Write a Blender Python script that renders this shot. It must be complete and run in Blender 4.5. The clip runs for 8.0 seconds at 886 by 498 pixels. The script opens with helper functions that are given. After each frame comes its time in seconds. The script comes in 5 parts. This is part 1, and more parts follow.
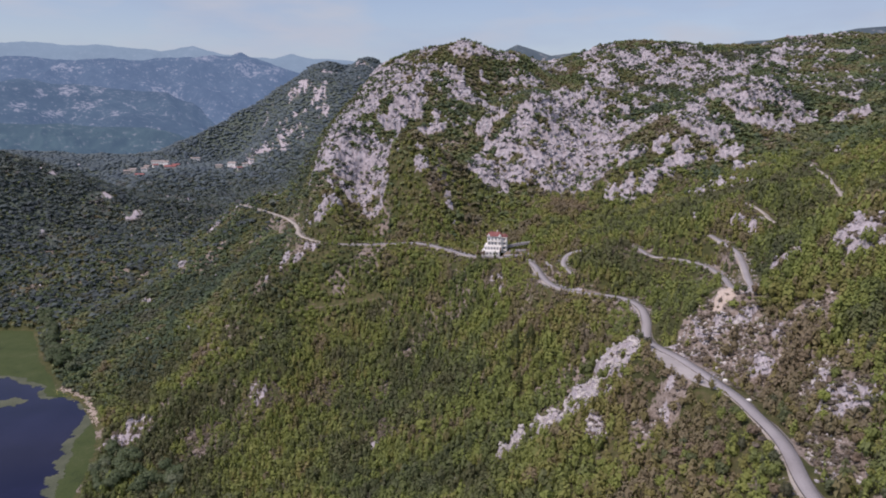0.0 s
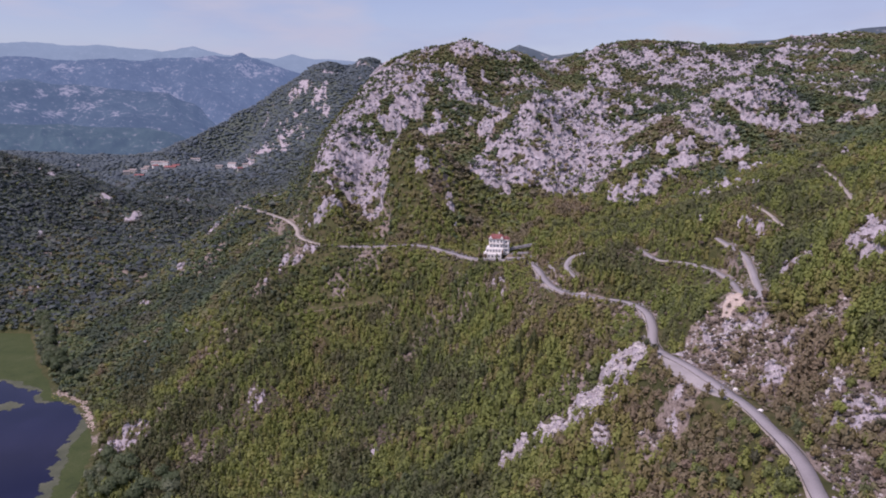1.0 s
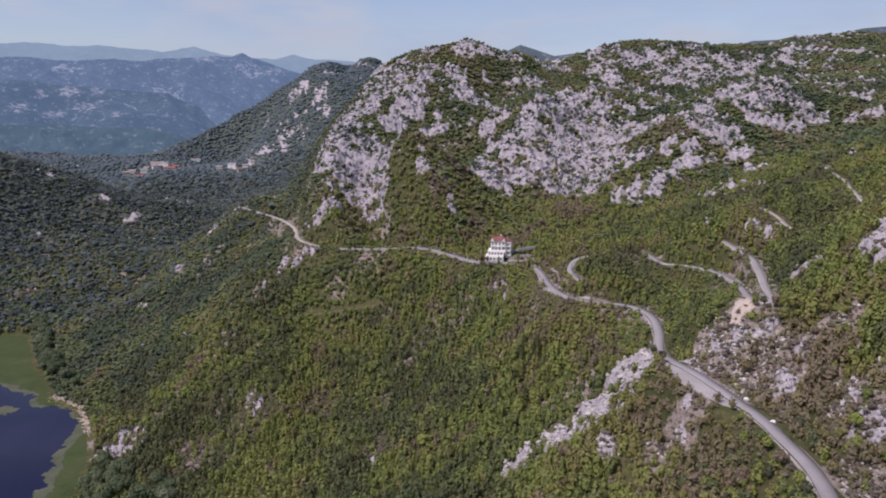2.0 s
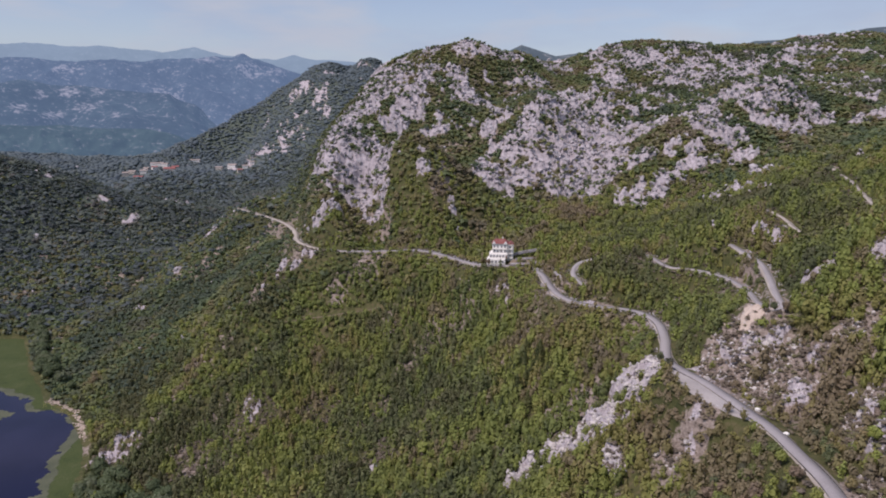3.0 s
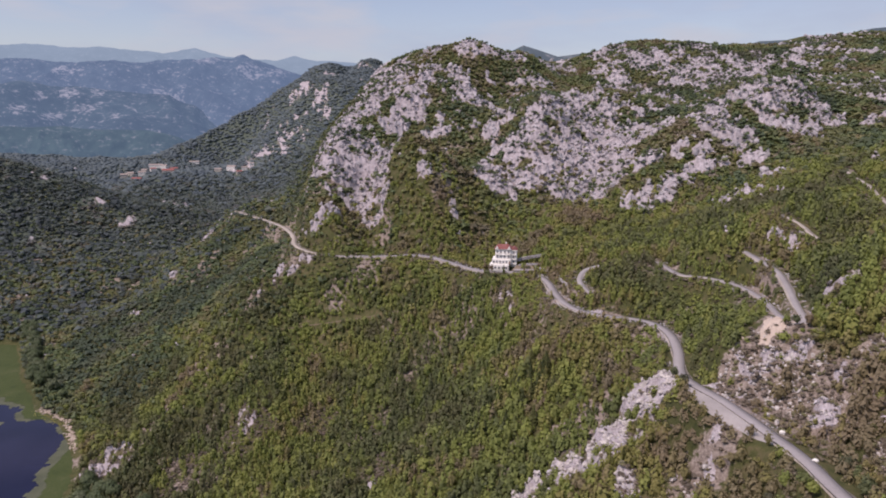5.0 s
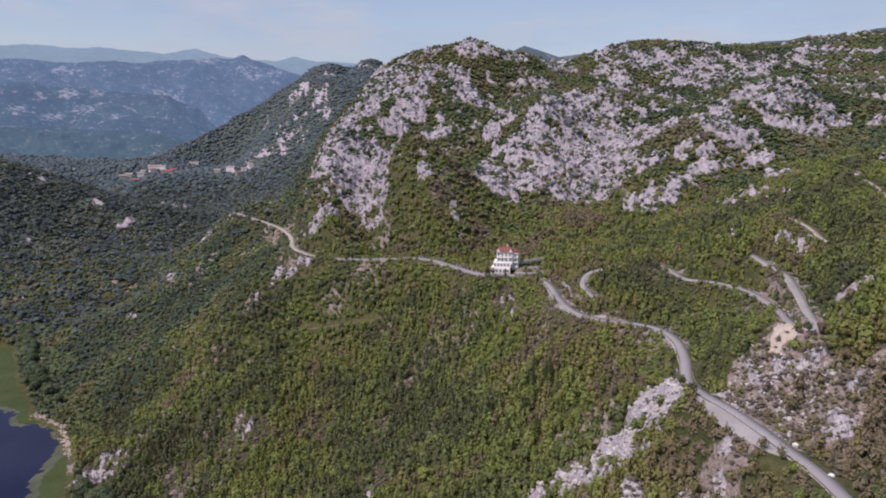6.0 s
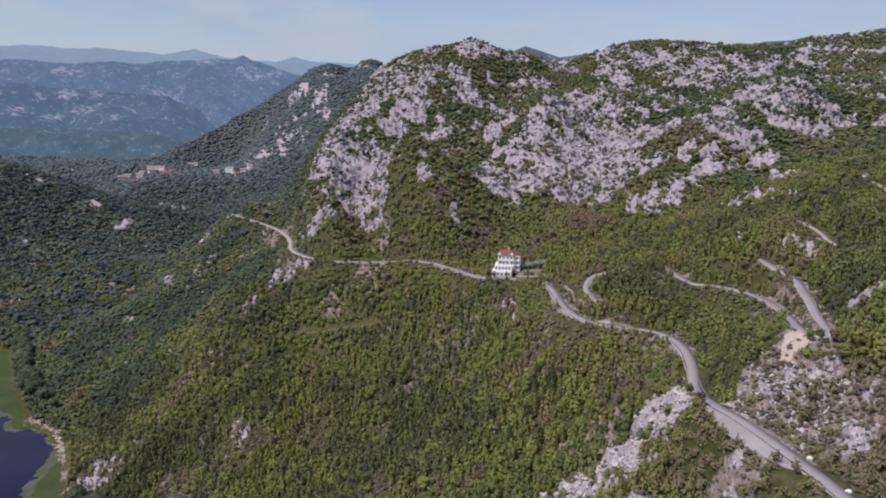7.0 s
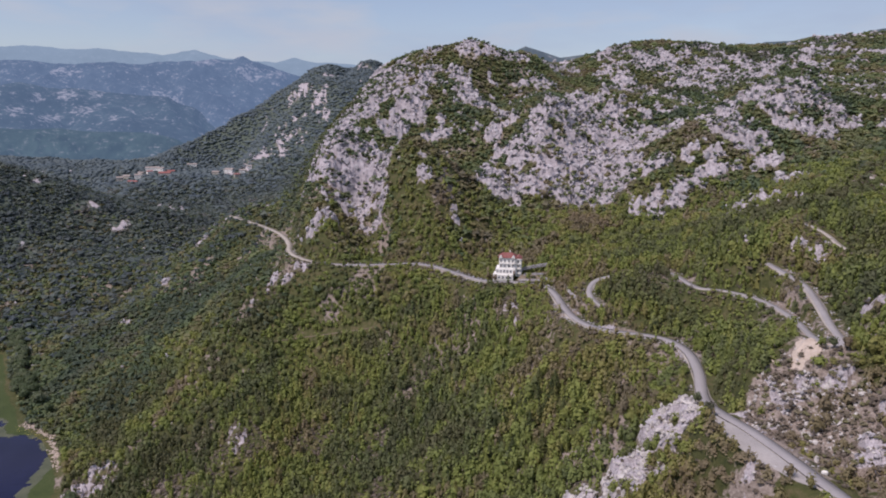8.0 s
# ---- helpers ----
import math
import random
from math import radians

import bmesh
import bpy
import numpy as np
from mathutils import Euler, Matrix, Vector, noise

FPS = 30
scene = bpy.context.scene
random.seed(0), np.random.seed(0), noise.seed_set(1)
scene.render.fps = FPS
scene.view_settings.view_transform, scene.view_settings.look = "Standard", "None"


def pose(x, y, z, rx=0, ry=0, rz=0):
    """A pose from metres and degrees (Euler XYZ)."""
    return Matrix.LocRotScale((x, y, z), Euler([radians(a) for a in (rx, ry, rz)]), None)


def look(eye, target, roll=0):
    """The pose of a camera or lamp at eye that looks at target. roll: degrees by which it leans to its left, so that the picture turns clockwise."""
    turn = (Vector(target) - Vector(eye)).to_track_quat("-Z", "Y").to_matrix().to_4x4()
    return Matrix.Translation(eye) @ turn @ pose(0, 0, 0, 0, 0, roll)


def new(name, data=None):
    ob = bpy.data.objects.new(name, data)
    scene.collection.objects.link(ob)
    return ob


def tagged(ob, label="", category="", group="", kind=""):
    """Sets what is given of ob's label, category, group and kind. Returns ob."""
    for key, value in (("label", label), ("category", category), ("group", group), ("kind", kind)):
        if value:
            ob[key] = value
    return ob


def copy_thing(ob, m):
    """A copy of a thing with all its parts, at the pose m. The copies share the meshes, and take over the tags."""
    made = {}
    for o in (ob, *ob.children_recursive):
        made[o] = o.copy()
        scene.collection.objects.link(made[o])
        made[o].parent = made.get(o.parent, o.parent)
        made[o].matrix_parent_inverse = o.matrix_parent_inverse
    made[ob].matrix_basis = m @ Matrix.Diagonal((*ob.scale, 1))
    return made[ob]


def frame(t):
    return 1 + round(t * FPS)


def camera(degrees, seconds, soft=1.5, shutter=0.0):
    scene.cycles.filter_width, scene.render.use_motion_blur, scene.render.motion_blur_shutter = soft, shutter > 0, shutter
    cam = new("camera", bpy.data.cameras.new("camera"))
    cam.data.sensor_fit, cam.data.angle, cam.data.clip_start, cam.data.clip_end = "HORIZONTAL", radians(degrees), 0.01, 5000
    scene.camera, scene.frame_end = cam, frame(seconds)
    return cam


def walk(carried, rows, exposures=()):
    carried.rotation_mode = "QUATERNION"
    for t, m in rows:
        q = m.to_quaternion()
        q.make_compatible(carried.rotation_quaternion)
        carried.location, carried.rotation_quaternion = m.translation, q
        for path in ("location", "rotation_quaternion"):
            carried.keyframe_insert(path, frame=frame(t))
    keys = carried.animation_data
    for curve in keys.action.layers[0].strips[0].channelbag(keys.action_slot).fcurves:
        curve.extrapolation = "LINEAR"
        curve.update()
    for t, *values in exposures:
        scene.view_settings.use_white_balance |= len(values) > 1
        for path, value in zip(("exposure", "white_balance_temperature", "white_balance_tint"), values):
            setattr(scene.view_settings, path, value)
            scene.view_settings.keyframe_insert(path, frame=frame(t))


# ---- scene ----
cam = camera(65.0, 8.0, soft=1.9)
# seconds, x, y, z, tilt, lean, turn of a level flight over the slope
FLIGHT = [
    (0.0, 0.00, 0.00, 232.00, 78.500, 0.000, 0.000),
    (0.5, -0.05, 3.80, 232.02, 78.514, 0.003, 0.044),
    (1.0, -0.09, 7.62, 232.04, 78.529, 0.007, 0.084),
    (1.5, -0.15, 11.45, 232.05, 78.544, 0.010, 0.122),
    (3.0, -0.31, 23.01, 232.08, 78.597, 0.019, 0.217),
    (3.5, -0.38, 26.87, 232.09, 78.617, 0.022, 0.243),
    (4.0, -0.44, 30.73, 232.10, 78.637, 0.025, 0.266),
    (4.5, -0.51, 34.58, 232.10, 78.658, 0.028, 0.286),
    (6.0, -0.72, 46.10, 232.09, 78.728, 0.036, 0.329),
    (6.5, -0.80, 49.92, 232.08, 78.753, 0.038, 0.337),
    (7.0, -0.87, 53.71, 232.07, 78.779, 0.041, 0.342),
    (7.5, -0.95, 57.49, 232.06, 78.805, 0.043, 0.345),
    (8.0, -1.04, 61.24, 232.05, 78.833, 0.045, 0.344),
]
# seconds, stops, kelvin, tint: the camera's drifting exposure
LIGHT = [(0.0, 0.06, 6560, 24), (0.5, 0.06, 6520, 23), (1.0, 0.08, 6410, 37), (1.5, 0.06, 6400, 29), (3.0, 0.06, 6610, 24), (3.5, 0.05, 6450, 22), (4.0, 0.05, 6560, 24),
         (4.5, 0.14, 6980, 28), (6.0, 0.1, 6530, 24), (6.5, 0.0, 6430, 22), (7.0, 0.05, 6490, 22), (7.5, 0.07, 6630, 24), (8.0, 0.06, 6550, 23)]
walk(cam, [(t, pose(*row)) for t, *row in FLIGHT], LIGHT)

# ---- daylight ----
SUN_HEIGHT, SUN_FROM = 56.0, 234.0  # degrees above the horizon; compass turn from +y, clockwise
world = bpy.data.worlds.new("daylight")
scene.world = world
world.use_nodes = True
wn, wl = world.node_tree.nodes, world.node_tree.links
wn.clear()
sky = wn.new("ShaderNodeTexSky")
sky.sky_type, sky.sun_disc = "NISHITA", False
sky.sun_elevation, sky.sun_rotation = radians(SUN_HEIGHT), radians(SUN_FROM)
sky.altitude, sky.air_density, sky.dust_density, sky.ozone_density = 200, 1.0, 1.15, 1.6
w_coord = wn.new("ShaderNodeTexCoord")
w_map = wn.new("ShaderNodeMapping")
w_map.inputs["Scale"].default_value = (2.2, 2.2, 9.0)
w_cloud = wn.new("ShaderNodeTexNoise")
w_cloud.inputs["Scale"].default_value, w_cloud.inputs["Detail"].default_value, w_cloud.inputs["Roughness"].default_value = 1.7, 6, 0.55
w_ramp = wn.new("ShaderNodeValToRGB")
w_ramp.color_ramp.elements[0].position, w_ramp.color_ramp.elements[1].position = 0.40, 0.66
w_ramp.color_ramp.elements[0].color, w_ramp.color_ramp.elements[1].color = (0.24, 0.24, 0.24, 1), (0.72, 0.72, 0.72, 1)
w_mix = wn.new("ShaderNodeMixRGB")
w_mix.inputs["Color2"].default_value = (3.05, 3.95, 5.0, 1)
w_back = wn.new("ShaderNodeBackground")
w_back.inputs["Strength"].default_value = 0.115
w_out = wn.new("ShaderNodeOutputWorld")
wl.new(w_coord.outputs["Generated"], w_map.inputs["Vector"])
wl.new(w_map.outputs["Vector"], w_cloud.inputs["Vector"])
wl.new(w_cloud.outputs["Fac"], w_ramp.inputs["Fac"])
wl.new(w_ramp.outputs["Color"], w_mix.inputs["Fac"])
wl.new(sky.outputs["Color"], w_mix.inputs["Color1"])
w_wisp = wn.new("ShaderNodeTexNoise")
w_wisp.inputs["Scale"].default_value, w_wisp.inputs["Detail"].default_value, w_wisp.inputs["Roughness"].default_value = 2.6, 5, 0.5
w_wisps = wn.new("ShaderNodeValToRGB")
w_wisps.color_ramp.elements[0].position, w_wisps.color_ramp.elements[1].position = 0.48, 0.68
w_wisps.color_ramp.elements[0].color, w_wisps.color_ramp.elements[1].color = (0, 0, 0, 1), (0.7, 0.7, 0.7, 1)
w_mix2 = wn.new("ShaderNodeMixRGB")
w_mix2.inputs["Color2"].default_value = (3.95, 4.5, 4.95, 1)
wl.new(w_map.outputs["Vector"], w_wisp.inputs["Vector"])
wl.new(w_wisp.outputs["Fac"], w_wisps.inputs["Fac"])
wl.new(w_wisps.outputs["Color"], w_mix2.inputs["Fac"])
wl.new(w_mix.outputs["Color"], w_mix2.inputs["Color1"])
wl.new(w_mix2.outputs["Color"], w_back.inputs["Color"])
wl.new(w_back.outputs["Background"], w_out.inputs["Surface"])
sun = new("sun", bpy.data.lights.new("sun", "SUN"))
sun.data.energy, sun.data.angle, sun.data.color = 3.2, radians(1.5), (1.0, 0.94, 0.86)
sun_way = Vector((math.sin(radians(SUN_FROM)) * math.cos(radians(SUN_HEIGHT)),
                  math.cos(radians(SUN_FROM)) * math.cos(radians(SUN_HEIGHT)), math.sin(radians(SUN_HEIGHT))))
sun.matrix_world = look(sun_way * 600 + Vector((0, 400, 0)), (0, 400, 0))
scene.view_settings.exposure = 0.0


# ---- materials ----
def mat(name, rough=0.9):
    m = bpy.data.materials.new(name)
    m.use_nodes = True
    b = m.node_tree.nodes["Principled BSDF"]
    b.inputs["Roughness"].default_value = rough
    b.inputs["Specular IOR Level"].default_value = 0.25
    return m, m.node_tree.nodes, m.node_tree.links, b


def noise_tex(n, l, scale, detail=5.0, rough=0.6, coord=None, stretch=None):
    t = n.new("ShaderNodeTexNoise")
    t.inputs["Scale"].default_value, t.inputs["Detail"].default_value, t.inputs["Roughness"].default_value = scale, detail, rough
    if coord is None:
        coord = n.new("ShaderNodeNewGeometry").outputs["Position"]
    if stretch:
        mp = n.new("ShaderNodeMapping")
        mp.inputs["Scale"].default_value = stretch
        l.new(coord, mp.inputs["Vector"])
        coord = mp.outputs["Vector"]
    l.new(coord, t.inputs["Vector"])
    return t.outputs["Fac"]


def ramp(n, l, fac, stops):
    r = n.new("ShaderNodeValToRGB")
    e = r.color_ramp.elements
    while len(e) < len(stops):
        e.new(0.5)
    for el, (at, c) in zip(e, stops):
        el.position, el.color = at, (*c, 1)
    l.new(fac, r.inputs["Fac"])
    return r.outputs["Color"]


def mixed(n, l, fac, a, b, how="MIX"):
    m = n.new("ShaderNodeMixRGB")
    m.blend_type = how
    for key, v in (("Fac", fac), ("Color1", a), ("Color2", b)):
        if isinstance(v, (int, float)):
            m.inputs[key].default_value = v
        elif isinstance(v, tuple):
            m.inputs[key].default_value = (*v, 1)
        else:
            l.new(v, m.inputs[key])
    return m.outputs["Color"]


def bumped(n, l, b, fac, strength, distance):
    bump = n.new("ShaderNodeBump")
    bump.inputs["Strength"].default_value, bump.inputs["Distance"].default_value = strength, distance
    l.new(fac, bump.inputs["Height"])
    l.new(bump.outputs["Normal"], b.inputs["Normal"])


def two_scale(name, stops, big, fine, rough=0.92, bump=0.5, depth=0.3, weight=0.5, stains=None):
    """A matt surface whose colour runs over stops, by broad patches and fine grain together."""
    m, n, l, b = mat(name, rough)
    f1, f2 = noise_tex(n, l, big, 4), noise_tex(n, l, fine, 6, 0.65)
    both = mixed(n, l, weight, f1, f2)
    c = ramp(n, l, both, stops)
    if stains:
        f3 = noise_tex(n, l, stains[0], 5, 0.7)
        c = mixed(n, l, ramp(n, l, f3, [(0.5, (0, 0, 0)), (0.66, (stains[2],) * 3)]), c, stains[1])
    l.new(c, b.inputs["Base Color"])
    bumped(n, l, b, f2, bump, depth)
    return m


def hillside(name="limestone_hillside", dry=1.0):
    """Leaf litter and low scrub, brown earth, and limestone where the ground is bare."""
    m, n, l, b = mat(name, 0.95)

    def attr(name):
        a = n.new("ShaderNodeAttribute")
        a.attribute_name = name
        return a.outputs["Fac"]

    def plus(a, fac, amount):
        s = n.new("ShaderNodeMath")
        s.operation = "MULTIPLY_ADD"
        l.new(fac, s.inputs[0])
        s.inputs[1].default_value = amount
        l.new(a, s.inputs[2])
        o = n.new("ShaderNodeMath")
        o.operation = "SUBTRACT"
        l.new(s.outputs[0], o.inputs[0])
        o.inputs[1].default_value = amount / 2
        return o.outputs[0]

    broad, mid, fine = noise_tex(n, l, 0.05, 4), noise_tex(n, l, 0.33, 5, 0.65), noise_tex(n, l, 1.3, 5, 0.7)
    # dry=0: far litter with distance haze painted in as blue-grey, without the earth patches
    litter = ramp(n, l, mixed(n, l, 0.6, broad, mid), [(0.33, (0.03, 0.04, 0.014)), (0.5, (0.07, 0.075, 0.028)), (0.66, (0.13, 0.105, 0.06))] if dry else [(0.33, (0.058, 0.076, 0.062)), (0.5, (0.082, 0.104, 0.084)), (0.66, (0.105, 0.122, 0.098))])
    earth = ramp(n, l, mixed(n, l, 0.65, mid, fine), [(0.33, (0.086, 0.069, 0.057)), (0.45, (0.206, 0.168, 0.146)), (0.55, (0.288, 0.241, 0.215)), (0.68, (0.396, 0.353, 0.327))])
    stone_c = ramp(n, l, mixed(n, l, 0.55, mid, fine), [(0.30, (0.11, 0.098, 0.1)), (0.41, (0.29, 0.265, 0.285)), (0.54, (0.455, 0.415, 0.45)), (0.7, (0.57, 0.53, 0.57))])
    streak = noise_tex(n, l, 0.16, 5, 0.7, stretch=(1, 1, 0.45))
    stone_c = mixed(n, l, ramp(n, l, streak, [(0.48, (0, 0, 0)), (0.66, (0.5, 0.5, 0.5))]), stone_c, (0.2, 0.17, 0.165))
    is_earth = ramp(n, l, plus(attr("loam"), mid, 0.5), [(0.55, (0, 0, 0)), (0.62, (1, 1, 1))])
    edge = plus(plus(attr("bare"), fine, 0.22), mid, 0.25)
    is_rim = ramp(n, l, edge, [(0.36, (0, 0, 0)), (0.44, (0.45, 0.45, 0.45))])
    is_stone = ramp(n, l, edge, [(0.47, (0, 0, 0)), (0.53, (1, 1, 1))])
    c = mixed(n, l, is_earth, litter, earth) if dry else litter
    c = mixed(n, l, is_rim, c, earth)
    c = mixed(n, l, is_stone, c, stone_c)
    l.new(c, b.inputs["Base Color"])
    bumped(n, l, b, mixed(n, l, 0.5, mid, fine), 1.0, 0.9)
    return m


M_GROUND = hillside()
M_HAZED_MAQUIS = hillside("hazed_maquis_hillside", 0)
M_BOULDER = two_scale("limestone_blocks", [(0.3, (0.115, 0.105, 0.11)), (0.46, (0.365, 0.345, 0.37)), (0.66, (0.57, 0.545, 0.582))], 0.2, 1.6, rough=0.95,
                      bump=0.8, depth=0.3, stains=(0.4, (0.162, 0.153, 0.139), 0.6))
M_EARTHPATH = two_scale("trodden_earth", [(0.3, (0.13, 0.105, 0.075)), (0.7, (0.26, 0.21, 0.16))], 0.3, 2.0)
M_PALE = two_scale("cut_limestone", [(0.3, (0.36, 0.29, 0.245)), (0.5, (0.47, 0.39, 0.335)), (0.7, (0.57, 0.49, 0.43))], 0.15, 1.1, bump=0.8, depth=0.4)
M_ASPHALT = two_scale("worn_asphalt", [(0.3, (0.225, 0.21, 0.22)), (0.5, (0.295, 0.278, 0.288)), (0.7, (0.365, 0.345, 0.355))], 0.06, 2.0, rough=0.85, bump=0.2, depth=0.05)
M_GRAVEL = two_scale("limestone_gravel", [(0.3, (0.24, 0.21, 0.185)), (0.5, (0.36, 0.325, 0.295)), (0.72, (0.48, 0.44, 0.41))], 0.12, 1.8, bump=0.5, depth=0.12)
M_TAR = two_scale("tar_joint", [(0.35, (0.055, 0.05, 0.05)), (0.7, (0.1, 0.095, 0.09))], 0.3, 2.5)
M_MARSH = two_scale("water_plants", [(0.33, (0.02, 0.032, 0.012)), (0.45, (0.046, 0.066, 0.019)), (0.55, (0.054, 0.072, 0.023)), (0.7, (0.105, 0.11, 0.058))], 0.05, 0.7, rough=0.8, bump=0.6, depth=0.25)


def leaves(name, stops, patch_stops, patch=0.28, gloss=0.6):
    """Foliage: one tone for each crown from its tint, drifting over the slope in broad patches, and a fine mottle."""
    m, n, l, b = mat(name, gloss)
    at = n.new("ShaderNodeAttribute")
    at.attribute_name = "tint"
    b.inputs["Specular IOR Level"].default_value = 0.1
    c = ramp(n, l, at.outputs["Fac"], stops)
    drift = ramp(n, l, noise_tex(n, l, 0.018, 4, 0.6), patch_stops)
    c = mixed(n, l, patch, c, drift)
    fine = ramp(n, l, noise_tex(n, l, 1.1, 3, 0.7), [(0.3, (0.78, 0.78, 0.76)), (0.7, (1.18, 1.18, 1.15))])
    c = mixed(n, l, 1.0, c, fine, "MULTIPLY")
    l.new(c, b.inputs["Base Color"])
    tr = n.new("ShaderNodeBsdfTranslucent")
    l.new(mixed(n, l, 1.0, c, (1.25, 1.3, 0.7), "MULTIPLY"), tr.inputs["Color"])
    mx = n.new("ShaderNodeMixShader")
    mx.inputs["Fac"].default_value = 0.28
    out = n["Material Output"]
    l.new(b.outputs["BSDF"], mx.inputs[1])
    l.new(tr.outputs["BSDF"], mx.inputs[2])
    l.new(mx.outputs["Shader"], out.inputs["Surface"])
    return m


GREENS = [(0.0, (0.094, 0.095, 0.066)), (0.22, (0.109, 0.128, 0.071)), (0.42, (0.183, 0.218, 0.073)), (0.6, (0.245, 0.284, 0.081)), (0.76, (0.245, 0.226, 0.085)), (0.88, (0.232, 0.184, 0.123)), (1.0, (0.227, 0.176, 0.140))]
PATCHES = [(0.33, (0.107, 0.141, 0.079)), (0.45, (0.195, 0.226, 0.088)), (0.55, (0.202, 0.208, 0.091)), (0.68, (0.232, 0.190, 0.118))]
M_LEAF = leaves("oak_scrub_leaves", GREENS, PATCHES)
M_SHRUB = leaves("mountain_scrub_leaves", [(0.0, (0.069, 0.090, 0.076)), (0.3, (0.107, 0.147, 0.085)), (0.55, (0.184, 0.212, 0.099)), (0.75, (0.208, 0.181, 0.107)), (1.0, (0.192, 0.155, 0.126))],
                 [(0.33, (0.090, 0.125, 0.088)), (0.48, (0.149, 0.190, 0.101)), (0.6, (0.221, 0.186, 0.117))])
# valley and hill leaves: distance haze painted in as extra blue
M_HAZED_FARLEAF = leaves("hazed_valley_leaves", [(0.0, (0.084, 0.101, 0.124)), (0.5, (0.117, 0.149, 0.153)), (0.8, (0.158, 0.177, 0.153)), (1.0, (0.165, 0.153, 0.160))],
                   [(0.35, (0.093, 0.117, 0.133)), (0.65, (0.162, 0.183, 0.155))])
M_HAZYLEAF = leaves("hazed_hill_leaves", [(0.0, (0.108, 0.141, 0.178)), (0.5, (0.138, 0.179, 0.205)), (1.0, (0.171, 0.201, 0.205))],
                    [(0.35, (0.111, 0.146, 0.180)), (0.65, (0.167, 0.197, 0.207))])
M_LOWSCRUB = leaves("low_dry_scrub", [(0.0, (0.115, 0.100, 0.090)), (0.4, (0.175, 0.150, 0.128)), (0.7, (0.235, 0.192, 0.165)), (1.0, (0.205, 0.210, 0.105))],
                    [(0.35, (0.155, 0.138, 0.115)), (0.65, (0.235, 0.192, 0.165))])
M_BARK = two_scale("bark", [(0.35, (0.07, 0.055, 0.04)), (0.65, (0.16, 0.13, 0.1))], 1.2, 9.0, bump=0.8, depth=0.05)

M_WHITE = two_scale("white_render", [(0.3, (0.70, 0.68, 0.65)), (0.6, (0.82, 0.81, 0.79))], 0.3, 4.0, rough=0.85, bump=0.1, depth=0.02)
M_TILE = two_scale("red_roof_tiles", [(0.3, (0.19, 0.07, 0.065)), (0.5, (0.27, 0.105, 0.1)), (0.7, (0.35, 0.18, 0.165))], 0.4, 3.0, bump=0.5, depth=0.08)
M_SLATE = two_scale("stone_roof_slabs", [(0.3, (0.2, 0.17, 0.16)), (0.6, (0.36, 0.31, 0.29))], 0.4, 2.5, bump=0.5, depth=0.08)
M_STONEWALL = two_scale("house_stone", [(0.3, (0.34, 0.31, 0.28)), (0.6, (0.52, 0.48, 0.44))], 0.3, 2.2, bump=0.6, depth=0.1)
M_GLASS, _n, _l, _b = mat("dark_window_glass", 0.08)
_b.inputs["Base Color"].default_value, _b.inputs["Specular IOR Level"].default_value = (0.13, 0.14, 0.165, 1), 0.5
M_DOOR, _n, _l, _b = mat("brown_door", 0.6)
_b.inputs["Base Color"].default_value = (0.16, 0.08, 0.045, 1)

M_WATER, _n, _l, _b = mat("lake_water", 0.06)
_b.inputs["Base Color"].default_value, _b.inputs["IOR"].default_value, _b.inputs["Specular IOR Level"].default_value = (0.012, 0.016, 0.035, 1), 1.33, 0.27
_l.new(ramp(_n, _l, noise_tex(_n, _l, 0.02, 4), [(0.4, (0.008, 0.009, 0.034)), (0.65, (0.013, 0.014, 0.046))]), _b.inputs["Base Color"])
bumped(_n, _l, _b, noise_tex(_n, _l, 0.9, 4), 0.12, 0.12)


def far_range(name, green, rock, air, share):
    """A range many kilometres off, that stands for the distance: its scrub and limestone, and the light of the air before it."""
    m, n, l, b = mat(name, 1.0)
    at = n.new("ShaderNodeAttribute")
    at.attribute_name = "bare"
    wide, fine, grain = noise_tex(n, l, 0.004, 4, 0.6), noise_tex(n, l, 0.022, 5, 0.7), noise_tex(n, l, 0.06, 4, 0.7)
    scrub = ramp(n, l, mixed(n, l, 0.5, wide, fine), [(0.36, tuple(0.5 * g for g in green)), (0.5, green), (0.62, tuple(1.5 * g for g in green))])
    lift = n.new("ShaderNodeMath")
    lift.operation = "MULTIPLY_ADD"
    l.new(at.outputs["Fac"], lift.inputs[0])
    lift.inputs[1].default_value = 0.075
    l.new(mixed(n, l, 0.6, fine, grain), lift.inputs[2])
    outcrop = ramp(n, l, lift.outputs[0], [(0.545, (0, 0, 0)), (0.64, (0.9, 0.9, 0.9))])
    c = mixed(n, l, outcrop, scrub, rock)
    l.new(c, b.inputs["Base Color"])
    b.inputs["Specular IOR Level"].default_value = 0
    # haze: an even bluish glow mixed over the scrub and rock
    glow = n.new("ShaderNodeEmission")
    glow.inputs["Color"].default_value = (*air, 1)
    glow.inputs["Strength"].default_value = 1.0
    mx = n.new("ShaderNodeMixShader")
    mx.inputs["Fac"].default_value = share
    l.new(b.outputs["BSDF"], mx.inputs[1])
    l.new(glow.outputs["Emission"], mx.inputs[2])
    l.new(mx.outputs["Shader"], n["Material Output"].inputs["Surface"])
    return m


# ---- relief ----
def lattice(ix, iy, seed):
    h = (ix.astype(np.int64) * 374761393 + iy.astype(np.int64) * 668265263 + seed * 974711) & 0x7FFFFFFF
    h = ((h ^ (h >> 13)) * 1274126177) & 0x7FFFFFFF
    return ((h ^ (h >> 16)) & 0xFFFF) / 65535.0


